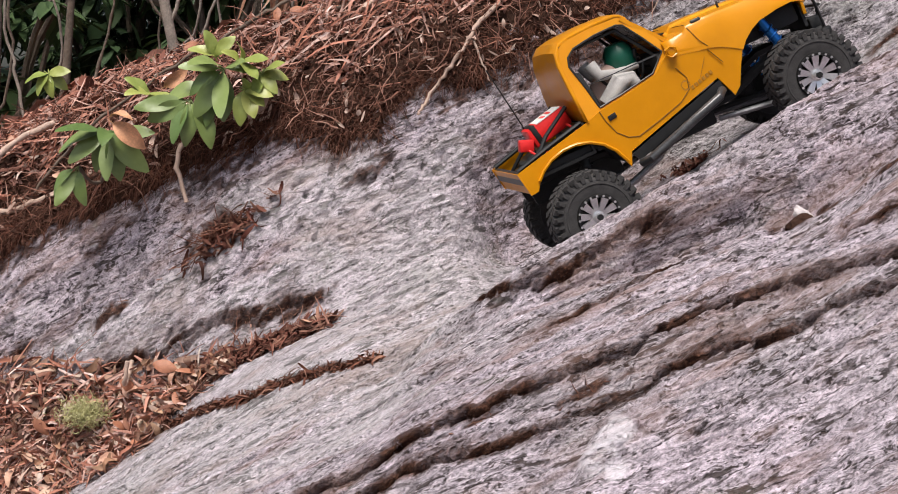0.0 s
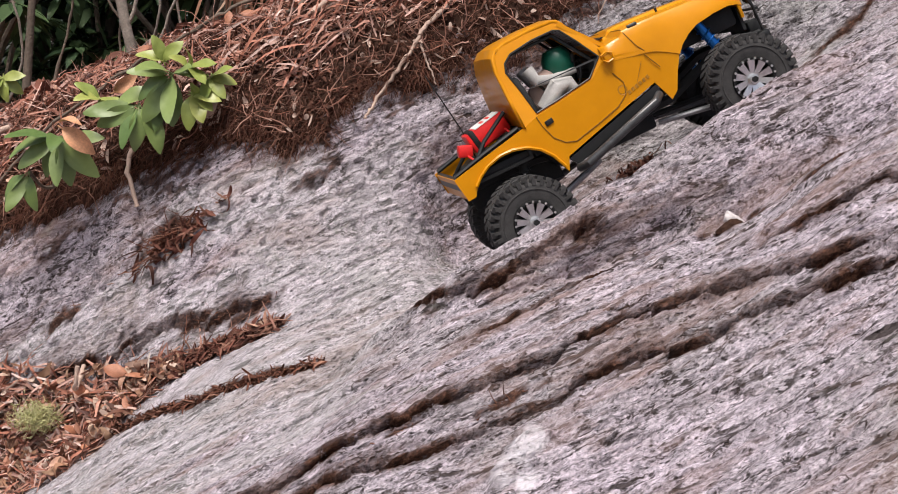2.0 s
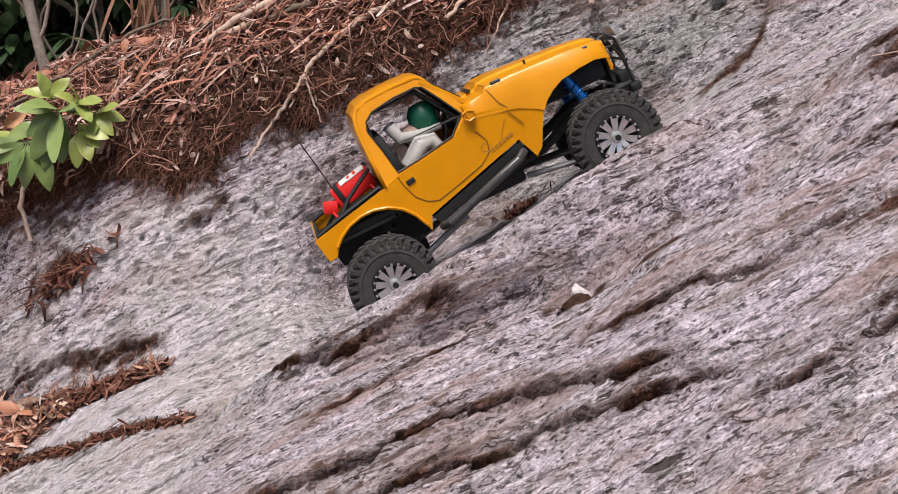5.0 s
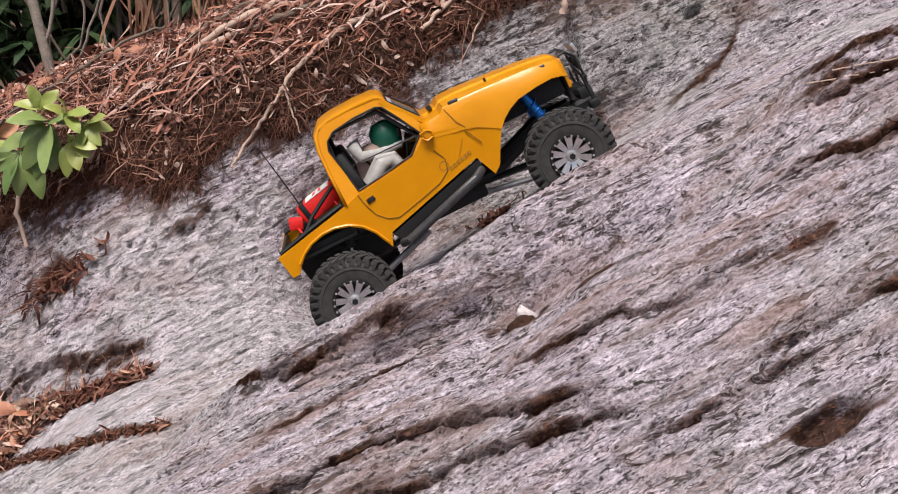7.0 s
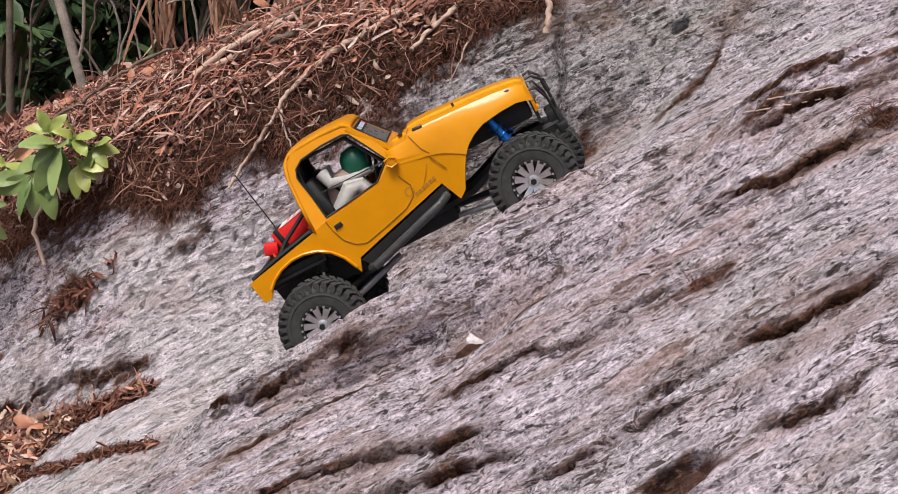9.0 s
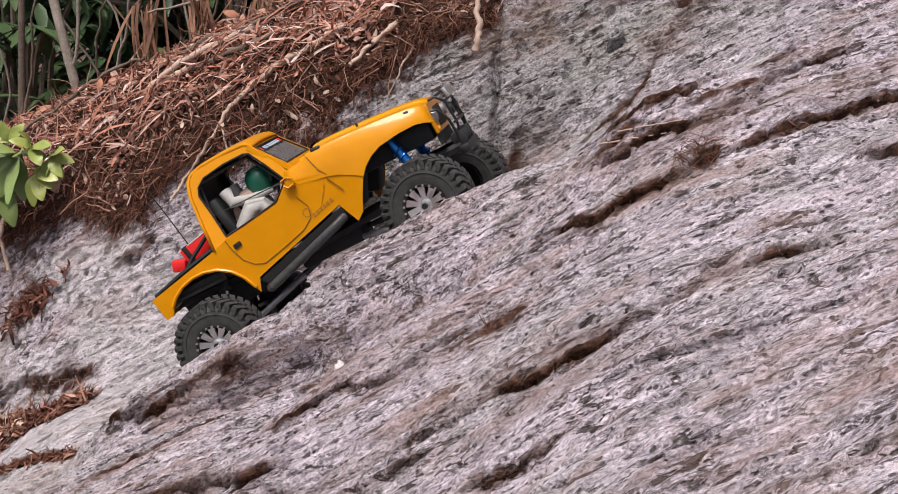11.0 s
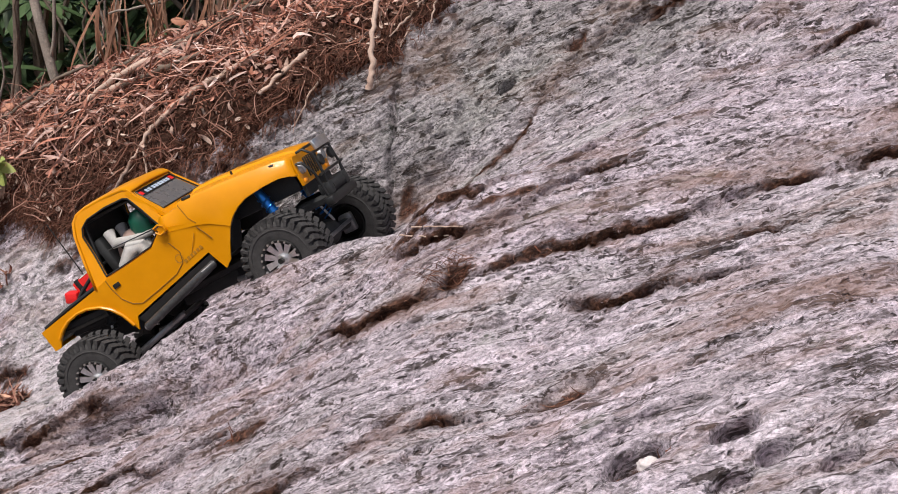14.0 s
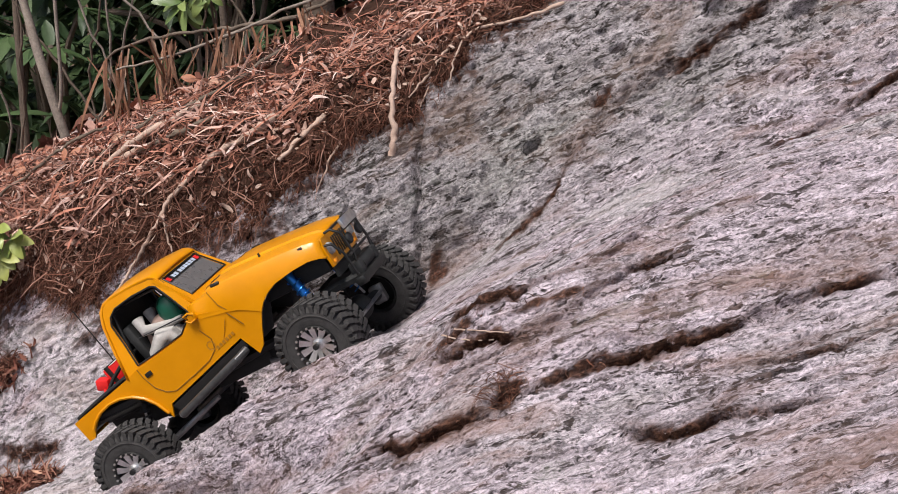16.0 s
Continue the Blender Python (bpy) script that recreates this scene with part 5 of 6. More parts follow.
    for s in (-1, 1):
        hoop = [(-0.056, 0.030)] + arch
        part("arch_liner", Shape().loft([[(x, s * y, z + 0.002) for y in (0.030, 0.058, 0.0850)] for x, z in hoop]), BLACK, car, "black wheel arch liner", 40, 0.0012)
        # added dark plate in place of the wheel well's shade
        part("dark_filler", Shape().plate([(-0.056, 0.034), (-0.050, 0.004), (0.066, -0.004), (0.066, 0.030), (0.030, 0.054), (-0.020, 0.052)], flat_side(s, 0.032), 0.003), DARK, car)
    part("dark_filler", Shape().box((0.285, 0, 0.088), (0.110, 0.098, 0.026), None, 0.004).box((0.345, 0, 0.080), (0.004, 0.1, 0.03)), DARK, car)
    return car


def build_doll():
    """A small seated driver doll: one plain shape."""
    d = Shape()
    d.spin([(0.0001, 0.062), (0.012, 0.060), (0.0185, 0.051), (0.0200, 0.040), (0.0175, 0.029), (0.009, 0.025)], 20, "z", (0.112, -0.034, 0.084), 0)
    d.box((0.129, -0.034, 0.1245), (0.006, 0.030, 0.012), Matrix.Rotation(radians(15), 3, "Y"), 0.003, 1)
    d.tube([(0.072, -0.037, 0.080), (0.078, -0.037, 0.100), (0.092, -0.036, 0.112), (0.102, -0.035, 0.118)], [0.0150, 0.0175, 0.0165, 0.010], 16, 3)
    for s in (-1, 1):
        y = -0.036 + s * 0.010
        d.tube([(0.072, y - 0.010, 0.082), (0.096, y - 0.016, 0.102), (0.106, y - 0.016, 0.100), (0.113, y - 0.012, 0.080), (0.126, y - 0.006, 0.064)], [0.0125, 0.0122, 0.0110, 0.0090, 0.0062], 12, 2)
        a = -0.036 + s * 0.018
        d.tube([(0.070, a, 0.134), (0.074, a - 0.006, 0.118), (0.096, -0.036 + s * 0.014, 0.112), (0.126, -0.036 + s * 0.013, 0.110)], [0.0085, 0.0075, 0.0056, 0.0040], 10, 2)
    d.tube([(0.074, -0.052, 0.116), (0.086, -0.056, 0.092), (0.100, -0.046, 0.082)], 0.0018, 6, 1)
    return single("driver_doll", d, [FOREST, BLACK, CLOTH, SKIN], "small driver doll with green helmet and grey trousers in the cab", "doll", m=TRUCK @ Matrix.Translation((0.003, 0, 0)))


build_truck()
build_doll()


# ---- loose cover: rootlets, dead leaves, twigs ----
def frame_at(surface, x, v, eps=0.004):
    """Points on a surface with their normals."""
    p = place(x, v, surface(x, v))
    dx = place(x + eps, v, surface(x + eps, v)) - p
    dv = place(x, v + eps, surface(x, v + eps)) - p
    n = np.cross(dx, dv)
    n /= np.linalg.norm(n, axis=-1, keepdims=True)
    n *= np.sign((n * (0, -1, 1)).sum(-1, keepdims=True))
    return p, n


def unit(a):
    return a / np.maximum(np.linalg.norm(a, axis=-1, keepdims=True), 1e-9)


def fast_mesh(name, pts, faces, material):
    """Many alike pieces at once: pts (pieces, points, 3), faces of one piece."""
    count, per = pts.shape[:2]
    faces = np.asarray(faces)
    allf = (faces[None] + (np.arange(count) * per)[:, None, None]).reshape(-1, faces.shape[1])
    me = bpy.data.meshes.new(name)
    me.vertices.add(count * per)
    me.vertices.foreach_set("co", pts.reshape(-1))
    me.loops.add(allf.size)
    me.loops.foreach_set("vertex_index", allf.reshape(-1))
    me.polygons.add(len(allf))
    me.polygons.foreach_set("loop_start", np.arange(len(allf)) * faces.shape[1])
    me.update(calc_edges=True)
    me.materials.append(material)
    return me


def flakes(name, p, n, length, width, curl, lift, material, lean=0.5, along=None, shape=(0.45, 0.9, 1.0, 0.8, 0.3)):
    """Curled leaf scraps lying about the points p."""
    k = len(p)
    d = unit(np.cross(n, unit(rng.normal(size=(k, 3)))))
    if along is not None:
        d = unit(np.array(along) + 0.55 * rng.normal(size=(k, 3)))
    n2 = unit(n + lean * rng.normal(size=(k, 3)) * 0.6)
    d = unit(d - n2 * (d * n2).sum(-1, keepdims=True))
    s = np.cross(n2, d)
    L, W = rng.uniform(*length, (k, 1)), rng.uniform(*width, (k, 1))
    c = rng.uniform(-curl, curl, (k, 1))
    roll = rng.uniform(-0.6, 0.9, (k, 1))
    base = p + n * rng.uniform(*lift, (k, 1))
    pts = []
    for t, w in zip((-0.5, -0.22, 0.08, 0.32, 0.5), shape):
        mid = base + d * L * t + n2 * L * c * (t * t * 4 - 0.5)
        pts += [mid - s * W * w * 0.5 + n2 * W * w * roll * 0.4, mid, mid + s * W * w * 0.5 + n2 * W * w * roll * 0.4]
    pts = np.stack(pts, 1)
    faces = [(3 * i + j, 3 * i + j + 1, 3 * i + j + 4, 3 * i + j + 3) for i in range(4) for j in range(2)]
    return fast_mesh(name, pts, faces, material)


def strands(name, p, d0, fall, length, radius, material, knots=6, wander=0.25):
    """Thin fibres that start at p along d0 and bend towards fall."""
    k = len(p)
    L, R = rng.uniform(*length, (k, 1)), rng.uniform(*radius, (k, 1))
    cur, d = p.copy(), unit(d0)
    rows = []
    side = unit(np.cross(d, rng.normal(size=(k, 3))))
    for i in range(knots):
        up = np.cross(d, side)
        taper = 1 - 0.75 * i / (knots - 1)
        rows += [cur + R * taper * (math.cos(a) * side + math.sin(a) * up) for a in (0, 2.094, 4.189)]
        d = unit(d + fall * 0.35 + wander * rng.normal(size=(k, 3)))
        side = unit(side - d * (side * d).sum(-1, keepdims=True))
        cur = cur + d * L / (knots - 1)
    faces = [(3 * i + j, 3 * i + (j + 1) % 3, 3 * i + 3 + (j + 1) % 3, 3 * i + 3 + j) for i in range(knots - 1) for j in range(3)]
    return fast_mesh(name, np.stack(rows, 1), faces, material)


def loose(name, me, label, category):
    return tagged(new(name, me), label, category, kind="stuff")


DOWN = np.array([0.0, -0.05, -1.0])
# rootlets hanging from the brow
x = rng.uniform(-0.75, 0.75, 9000)
v = brow(x) + np.abs(rng.normal(0.0, 0.05, x.size)) * (0.4 + 0.9 * ease(-0.3, 0.5, perlin(x * 14, x * 0, 64)))
p, n = frame_at(earth, x, v)
loose("rootlets", strands("rootlets", p - n * 0.004, n * 0.6 + rng.normal(size=p.shape) * 0.6, DOWN, (0.010, 0.055), (0.0003, 0.0011), FIBRE, 6, 0.38), "thin red-brown rootlets hanging from the earth bank", "roots")
x = rng.uniform(-0.9, 0.9, 7000)
v = brow(x) + rng.uniform(0.0, 0.24, x.size)
p, n = frame_at(earth, x, v)
loose("root_mat", strands("root_mat", p, np.cross(n, rng.normal(size=p.shape)) + 0.3 * n, DOWN * 0.35, (0.012, 0.055), (0.0003, 0.0010), FIBRE, 5, 0.42), "tangled mat of fine brown roots on the bank", "roots")
# crumbs of earth and bark on the steep part
x = rng.uniform(-0.9, 0.9, 9000)
v = brow(x) + rng.uniform(-0.01, 0.22, x.size)
p, n = frame_at(earth, x, v)
loose("earth_crumbs", flakes("earth_crumbs", p, n, (0.003, 0.014), (0.002, 0.006), 0.8, (0.0, 0.010), CRUMB, 1.2), "dark brown crumbs of earth and bark on the bank", "soil")
# dead leaves and bark scraps on the bank
x = rng.uniform(-1.2, 1.0, 5200)
v = brow(x) + 0.09 + np.abs(rng.normal(0.10, 0.20, x.size))
p, n = frame_at(earth, x, v)
loose("leaf_litter", flakes("leaf_litter", p, n, (0.008, 0.036), (0.0014, 0.0085), 0.7, (0.0, 0.012), LITTER, 0.9, (0.55, 0.1, 0.50)), "pinkish brown dead leaves and bark scraps on the bank", "leaf litter")
x = rng.uniform(-3.0, 1.6, 3500)
v = rng.uniform(2.7, 4.2, x.size)
p, n = frame_at(earth, x, v)
loose("far_leaf_litter", flakes("far_leaf_litter", p, n, (0.03, 0.08), (0.015, 0.035), 0.4, (0.0, 0.02), LITTER), "brown fallen leaves on the forest floor", "leaf litter")
x = rng.uniform(-1.1, 0.9, 2300)
v = brow(x) + 0.11 + np.abs(rng.normal(0.06, 0.14, x.size))
p, n = frame_at(earth, x, v)
loose("bark_strips", flakes("bark_strips", p, n, (0.03, 0.11), (0.0012, 0.0050), 0.3, (0.002, 0.014), LITTER, 0.5, (1.1, 0.2, 0.75)), "long pinkish bark strips and dead blades on the bank", "leaf litter")
x = rng.uniform(-0.7, 0.55, 260)
v = brow(x) + 0.02 + np.abs(rng.normal(0.0, 0.10, x.size))
p, n = frame_at(earth, x, v)
loose("pale_chips", flakes("pale_chips", p, n, (0.008, 0.026), (0.003, 0.008), 0.3, (0.004, 0.012), CHIP, 0.6), "pale splinters of bark and root stuck in the earth", "debris")
x = rng.uniform(-1.0, 0.8, 1500)
v = brow(x) + 0.02 + np.abs(rng.normal(0.08, 0.14, x.size))
p, n = frame_at(earth, x, v)
loose("dry_twigs", strands("dry_twigs", p + n * 0.006, np.cross(n, rng.normal(size=p.shape)) + 0.15 * n, DOWN * 0.05, (0.02, 0.085), (0.0006, 0.0019), TWIG, 6, 0.30), "pale dry twigs lying on the bank", "twigs")
# leaves gathered in the gully below the truck


def in_gully(count, reach):
    x = -0.13 - reach * rng.uniform(0, 1, count) ** 0.7
    mid, half = gully(x)
    return x, mid + half * np.clip(rng.normal(0, 0.48, count), -1, 1)


x, v = in_gully(3300, 0.62)
p, n = frame_at(stone, x, v)
open_end = x + 0.03 * rng.normal(size=len(x)) < -0.36
for name, pick, tint, label in (("dead_stalks", open_end, LITTER, "reddish dead stalks and bark strips lying along the gully"), ("bark_strips", ~open_end, REDBARK, "dark red bark strips packed into the gully's narrow end")):
    loose(name, flakes(name, p[pick], n[pick], (0.02, 0.075) if tint is LITTER else (0.012, 0.050), (0.0018, 0.0065), 0.3, (0.0, 0.010), tint, 0.7, (0.85, 0.1, 0.42)), label, "leaf litter")
x = rng.uniform(-0.38, -0.06, 700)
v = second_strip(x) + rng.normal(0, 0.005, 700)
p, n = frame_at(stone, x, v)
loose("fine_debris", flakes("fine_debris", p, n, (0.006, 0.028), (0.001, 0.004), 0.4, (0.0, 0.006), FIBRE, 0.8, (0.85, 0.1, 0.42)), "dark reddish plant crumbs along a rock joint", "debris")
x, v = in_gully(1000, 0.62)
x, v = x[x < -0.27], v[x < -0.27]
p, n = frame_at(stone, x, v)
loose("gully_leaves", flakes("gully_leaves", p, n, (0.010, 0.038), (0.004, 0.014), 0.9, (0.0, 0.016), GULLY, 0.8, None, (0.3, 0.85, 1.0, 0.75, 0.2)), "orange and brown dead leaves gathered in the gully", "leaf litter")
x, v = in_gully(900, 0.60)
p, n = frame_at(stone, x, v)
loose("gully_twigs", strands("gully_twigs", p + n * 0.006, np.array([0.85, 0.1, 0.42]) + np.cross(n, rng.normal(size=p.shape)) * 0.6, DOWN * 0.08, (0.02, 0.075), (0.0007, 0.0022), TWIG, 6, 0.14), "dry brown twigs and needles in the gully", "twigs")
# a few scraps in the hollows of the slab
spots = [(a, b, c, d) for a, b, c, d in EARTH_SHADE]
x = np.concatenate([rng.normal(a, c * 0.45, 12) for a, b, c, d in spots])
v = np.concatenate([rng.normal(b, d * 0.5, 12) for a, b, c, d in spots])
p, n = frame_at(stone, x, v)
loose("hollow_debris", strands("hollow_debris", p, np.cross(n, rng.normal(size=p.shape)), DOWN * 0.1, (0.006, 0.018), (0.0004, 0.0011), FIBRE, 4, 0.3), "brown plant debris caught in the rock's hollows", "debris")

k = 160
x, v = rng.normal(-0.305, 0.030, k), rng.normal(2.222, 0.008, k)
p, n = frame_at(stone, x, v)
loose("plant_debris", strands("plant_debris", p + n * rng.uniform(0, 0.012, (k, 1)), np.array([1.0, 0.0, 0.45]) * rng.choice([-1, 1], (k, 1)) + 0.45 * rng.normal(size=p.shape), DOWN * 0.05, (0.015, 0.05), (0.0006, 0.0017), FIBRE, 5, 0.2), "tuft of reddish dead stalks caught on the rock wall", "debris")
k = 110
x, v = rng.normal(-0.300, 0.026, k), rng.normal(2.210, 0.009, k)
p, n = frame_at(stone, x, v)
loose("bark_tuft", flakes("bark_tuft", p, n, (0.010, 0.040), (0.002, 0.007), 0.8, (0.0, 0.014), REDBARK, 1.0), "curled dark red bark strips caught on the rock wall", "debris")
k = 60
x, v = rng.normal(0.357, 0.016, k), rng.normal(2.010, 0.007, k)
p, n = frame_at(stone, x, v)
loose("bark_tuft", flakes("bark_tuft", p, n, (0.006, 0.022), (0.002, 0.005), 0.8, (0.0, 0.008), REDBARK, 1.0), "small tuft of reddish bark scraps on the rock", "debris")


def at(surface, x, v, lift=0.0):
    p, n = frame_at(surface, np.array([float(x)]), np.array([float(v)]))
    return Vector(p[0] + n[0] * lift)


def smooth_path(pts, steps=6):
    """Points joined by a smooth curve."""
    pts = [Vector(p) for p in pts]
    out = []
    for i in range(len(pts) - 1):
        a, b, c, d = pts[max(i - 1, 0)], pts[i], pts[i + 1], pts[min(i + 2, len(pts) - 1)]
        for k in range(steps):
            t = k / steps
            out.append(0.5 * ((2 * b) + (c - a) * t + (2 * a - 5 * b + 4 * c - d) * t * t + (3 * b - a - 3 * c + d) * t**3))
    return out + [pts[-1]]


def stick(name, pts, r0, r1, material, label, category, wobble=0.002):
    path = smooth_path(pts)
    path = [q + Vector(rng.normal(size=3)) * wobble * (0 if i in (0, len(path) - 1) else 1) for i, q in enumerate(path)]
    rs = [(r0 + (r1 - r0) * i / (len(path) - 1)) * (1 + 0.12 * rng.normal()) for i in range(len(path))]
    return single(name, Shape().tube(path, rs, 8), material, label, category, smooth=60)


# bare roots
stick("root", [(0.30, 2.30, 1.29), (0.25, 2.245, 1.275), (0.197, 2.206, 1.251), (0.166, 2.199, 1.232), (0.119, 2.186, 1.206), (0.080, 2.166, 1.172), (0.050, 2.149, 1.139), (0.026, 2.137, 1.096), (0.0, 2.132, 1.058), (-0.02, 2.12, 1.025), (-0.031, 2.107, 1.006)], 0.0058, 0.0020, ROOT, "long pale bare root running down over the brow", "root", 0.0012)
stick("root", [(0.212, 2.212, 1.262), (0.200, 2.200, 1.252), (0.188, 2.200, 1.243)], 0.0075, 0.0060, ROOT, "pale swollen root end sticking out of the bank", "root", 0.0004)
stick("root", [(0.045, 2.140, 1.118), (0.057, 2.124, 1.087), (0.070, 2.117, 1.058)], 0.0022, 0.0010, ROOT, "thin forked side root hanging over the rock", "root", 0.001)
stick("root", [(0.434, 2.165, 1.372), (0.438, 2.135, 1.340), (0.443, 2.112, 1.290), (0.447, 2.102, 1.260), (0.443, 2.098, 1.238)], 0.0034, 0.0046, ROOT, "thick pinkish root stub hanging over the rock", "root", 0.001)
stick("root", [(0.300, 2.21, 1.270), (0.292, 2.186, 1.261), (0.265, 2.180, 1.237), (0.241, 2.153, 1.209)], 0.0042, 0.0032, ROOT, "short broken root end", "root", 0.0008)
stick("root", [(0.631, 2.327, 1.414), (0.568, 2.293, 1.394), (0.511, 2.277, 1.383), (0.497, 2.236, 1.357), (0.493, 2.208, 1.321)], 0.0026, 0.0012, ROOT, "thin rootlet curling over the rock edge", "root", 0.001)
stick("root", [(0.485, 2.286, 1.373), (0.471, 2.236, 1.348), (0.456, 2.212, 1.324), (0.437, 2.190, 1.300)], 0.0024, 0.0010, ROOT, "thin rootlet curling over the rock edge", "root", 0.001)
stick("root", [(0.475, 2.27, 1.362), (0.462, 2.225, 1.325), (0.452, 2.195, 1.285)], 0.0018, 0.0008, ROOT, "thin rootlet curling over the rock edge", "root", 0.001)
stick("root", [(0.34, 2.21, 1.262), (0.322, 2.165, 1.215), (0.300, 2.150, 1.165)], 0.0022, 0.0009, ROOT, "thin rootlet curling over the rock edge", "root", 0.001)
stick("root", [(0.145, 2.19, 1.200), (0.160, 2.165, 1.160), (0.150, 2.150, 1.125)], 0.0020, 0.0009, ROOT, "thin rootlet curling over the rock edge", "root", 0.001)
stick("branch", [(0.110, 2.32, 1.257), (0.089, 2.300, 1.249), (0.052, 2.262, 1.234), (-0.008, 2.255, 1.210), (-0.062, 2.251, 1.186), (-0.122, 2.248, 1.159)], 0.0036, 0.0050, BARK, "brown fallen branch slanting across the bank", "branch", 0.0012)
stick("branch", [(-0.060, 2.250, 1.190), (-0.095, 2.247, 1.172), (-0.128, 2.246, 1.158)], 0.0058, 0.0040, ROOT, "pale split end of a fallen branch", "branch", 0.0006)
for k in (0, 1):
    stick("twig", [at(stone, 0.700 + 0.022 * k, 1.716 - 0.010 * k, 0.003), at(stone, 0.738 + 0.02 * k, 1.690 - 0.010 * k, 0.004), at(stone, 0.772 + 0.02 * k, 1.668 - 0.006 * k, 0.003)], 0.0009, 0.0006, ROOT, "thin pale twig lying along the rock's rib", "twig", 0.0003)
stick("branch", [at(earth, 0.12, 2.60, 0.012), at(earth, 0.03, 2.535, 0.016), at(earth, -0.06, 2.52, 0.012), at(earth, -0.16, 2.475, 0.010)], 0.0042, 0.0028, BARK, "brown fallen branch lying on the leaves", "branch")
stick("branch", [at(earth, 0.02, 2.52, 0.012), at(earth, -0.06, 2.47, 0.014), at(earth, -0.12, 2.44, 0.012)], 0.006, 0.0045, ROOT, "short pale stick on the bank", "branch")
stick("branch", [at(earth, -0.18, 2.575, 0.03), at(earth, -0.235, 2.56, 0.035), at(earth, -0.316, 2.555, 0.02), at(earth, -0.40, 2.565, 0.025), at(earth, -0.477, 2.55, 0.02), at(earth, -0.56, 2.545, 0.02), at(earth, -0.64, 2.50, 0.012)], 0.0030, 0.0022, BARK, "thin brown branch across the bank", "branch")
stick("branch", [at(earth, -0.62, 2.62, 0.02), at(earth, -0.70, 2.56, 0.03), at(earth, -0.76, 2.50, 0.02)], 0.0055, 0.0035, ROOT, "pale weathered stick among dead leaves", "branch")
stick("branch", [at(earth, -0.70, 2.50, 0.01), at(earth, -0.62, 2.47, 0.012), at(earth, -0.56, 2.455, 0.01)], 0.0048, 0.004, ROOT, "pale broken stick at the bank's foot", "branch")
stick("twig", [at(stone, -0.44, 2.13, 0.004), (-0.435, 2.10, 0.60), (-0.43, 2.09, 0.635)], 0.004, 0.003, ROOT, "upright grey bark splinter in the gully leaves", "twig", 0.0005)
stick("twig", [at(earth, -0.38, 2.40, 0.006), at(earth, -0.37, 2.36, 0.03), at(stone, -0.365, 2.30, 0.012)], 0.005, 0.003, ROOT, "grey twisted root over the rock edge", "twig", 0.001)
for bx, bv, tall in ((-0.262, 2.352, 0.060), (-0.30, 2.37, 0.035)):
    b = at(earth, bx, bv, 0.004)
    chip = Shape().loft([[b + Vector((0.010 * w + 0.012 * t, -0.012 - 0.008 * (w * w), tall * t)) for w in (-0.8 * k, 0, 0.8 * k)] for t, k in ((0, 0.5), (0.3, 1.0), (0.7, 0.9), (1.0, 0.2))])
    c = single("bark_chip", chip, ROOT, "pale upright bark chip on the earth bank", "bark chip")
    s = c.modifiers.new("thickness", "SOLIDIFY")
    s.thickness = 0.0015


# ---- pebble and moss ----
def lump(seed, size, stretch):
    bm = bmesh.new()
    bmesh.ops.create_icosphere(bm, subdivisions=4, radius=1.0)
    for q in bm.verts:
        o = q.co.copy()
        f = 1 + 0.28 * noise.fractal(o * 1.3 + Vector((seed, 0, 0)), 1.0, 2.0, 4) + 0.08 * noise.noise(o * 5)
        q.co = Vector((o.x * stretch[0], o.y * stretch[1], o.z * stretch[2])) * f * size
    me = bpy.data.meshes.new("lump")
    bm.to_mesh(me)
    bm.free()
    return me


PALE = plain("pale_quartz", (0.56, 0.51, 0.515), 0.8, vary=0.25, scale=90, bump=0.001)
me = lump(3.1, 0.0105, (1.7, 0.8, 0.8))
me.materials.append(PALE)
me.shade_smooth()
single("quartz_stone", me, PALE, "small pale stone lodged in a dark hollow", "stone", m=Matrix.Translation(at(stone, 0.416, 1.648, 0.006)) @ Matrix.Rotation(0.7, 4, "Y"))
me = lump(5.2, 0.0145, (1.3, 0.8, 0.9))
me.materials.append(SOIL)
me.shade_smooth()
single("earth_clod", me, SOIL, "dark brown clod of earth under a white stone", "soil", m=Matrix.Translation(at(stone, 0.404, 1.632, 0.003)) @ Matrix.Rotation(-0.5, 4, "Y"))
me = lump(7.4, 0.0065, (1.3, 0.9, 0.9))
me.materials.append(PALE)
me.shade_smooth()
single("quartz_stone", me, PALE, "white pebble wedged beside an earthy hollow in the rock", "stone", m=Matrix.Translation(at(stone, 1.098, 1.208, 0.003)))
tuft = np.array([at(stone, 0.812 + 0.008 * a, 1.583 + 0.012 * b, 0.001) for a, b in rng.normal(size=(70, 2))])
loose("grass_tuft", strands("grass_tuft", tuft, rng.normal(size=(70, 3)) * 0.5 + (0, -0.3, 0.6), DOWN * 0.9, (0.018, 0.045), (0.0003, 0.0006), FIBRE, 5, 0.3), "tuft of withered brown grass in a rock crack", "grass")
c = np.array(at(stone, -0.49, 2.09, 0.024))
k = 1100
off = rng.normal(size=(k, 3)) * (0.017, 0.012, 0.010)
loose("moss_clump", strands("moss_clump", c + off, rng.normal(size=(k, 3)) + (0, -0.5, 0.8), DOWN * 0.1, (0.008, 0.018), (0.0004, 0.0009), MOSS, 4, 0.3), "pale green moss clump among dead leaves", "moss")


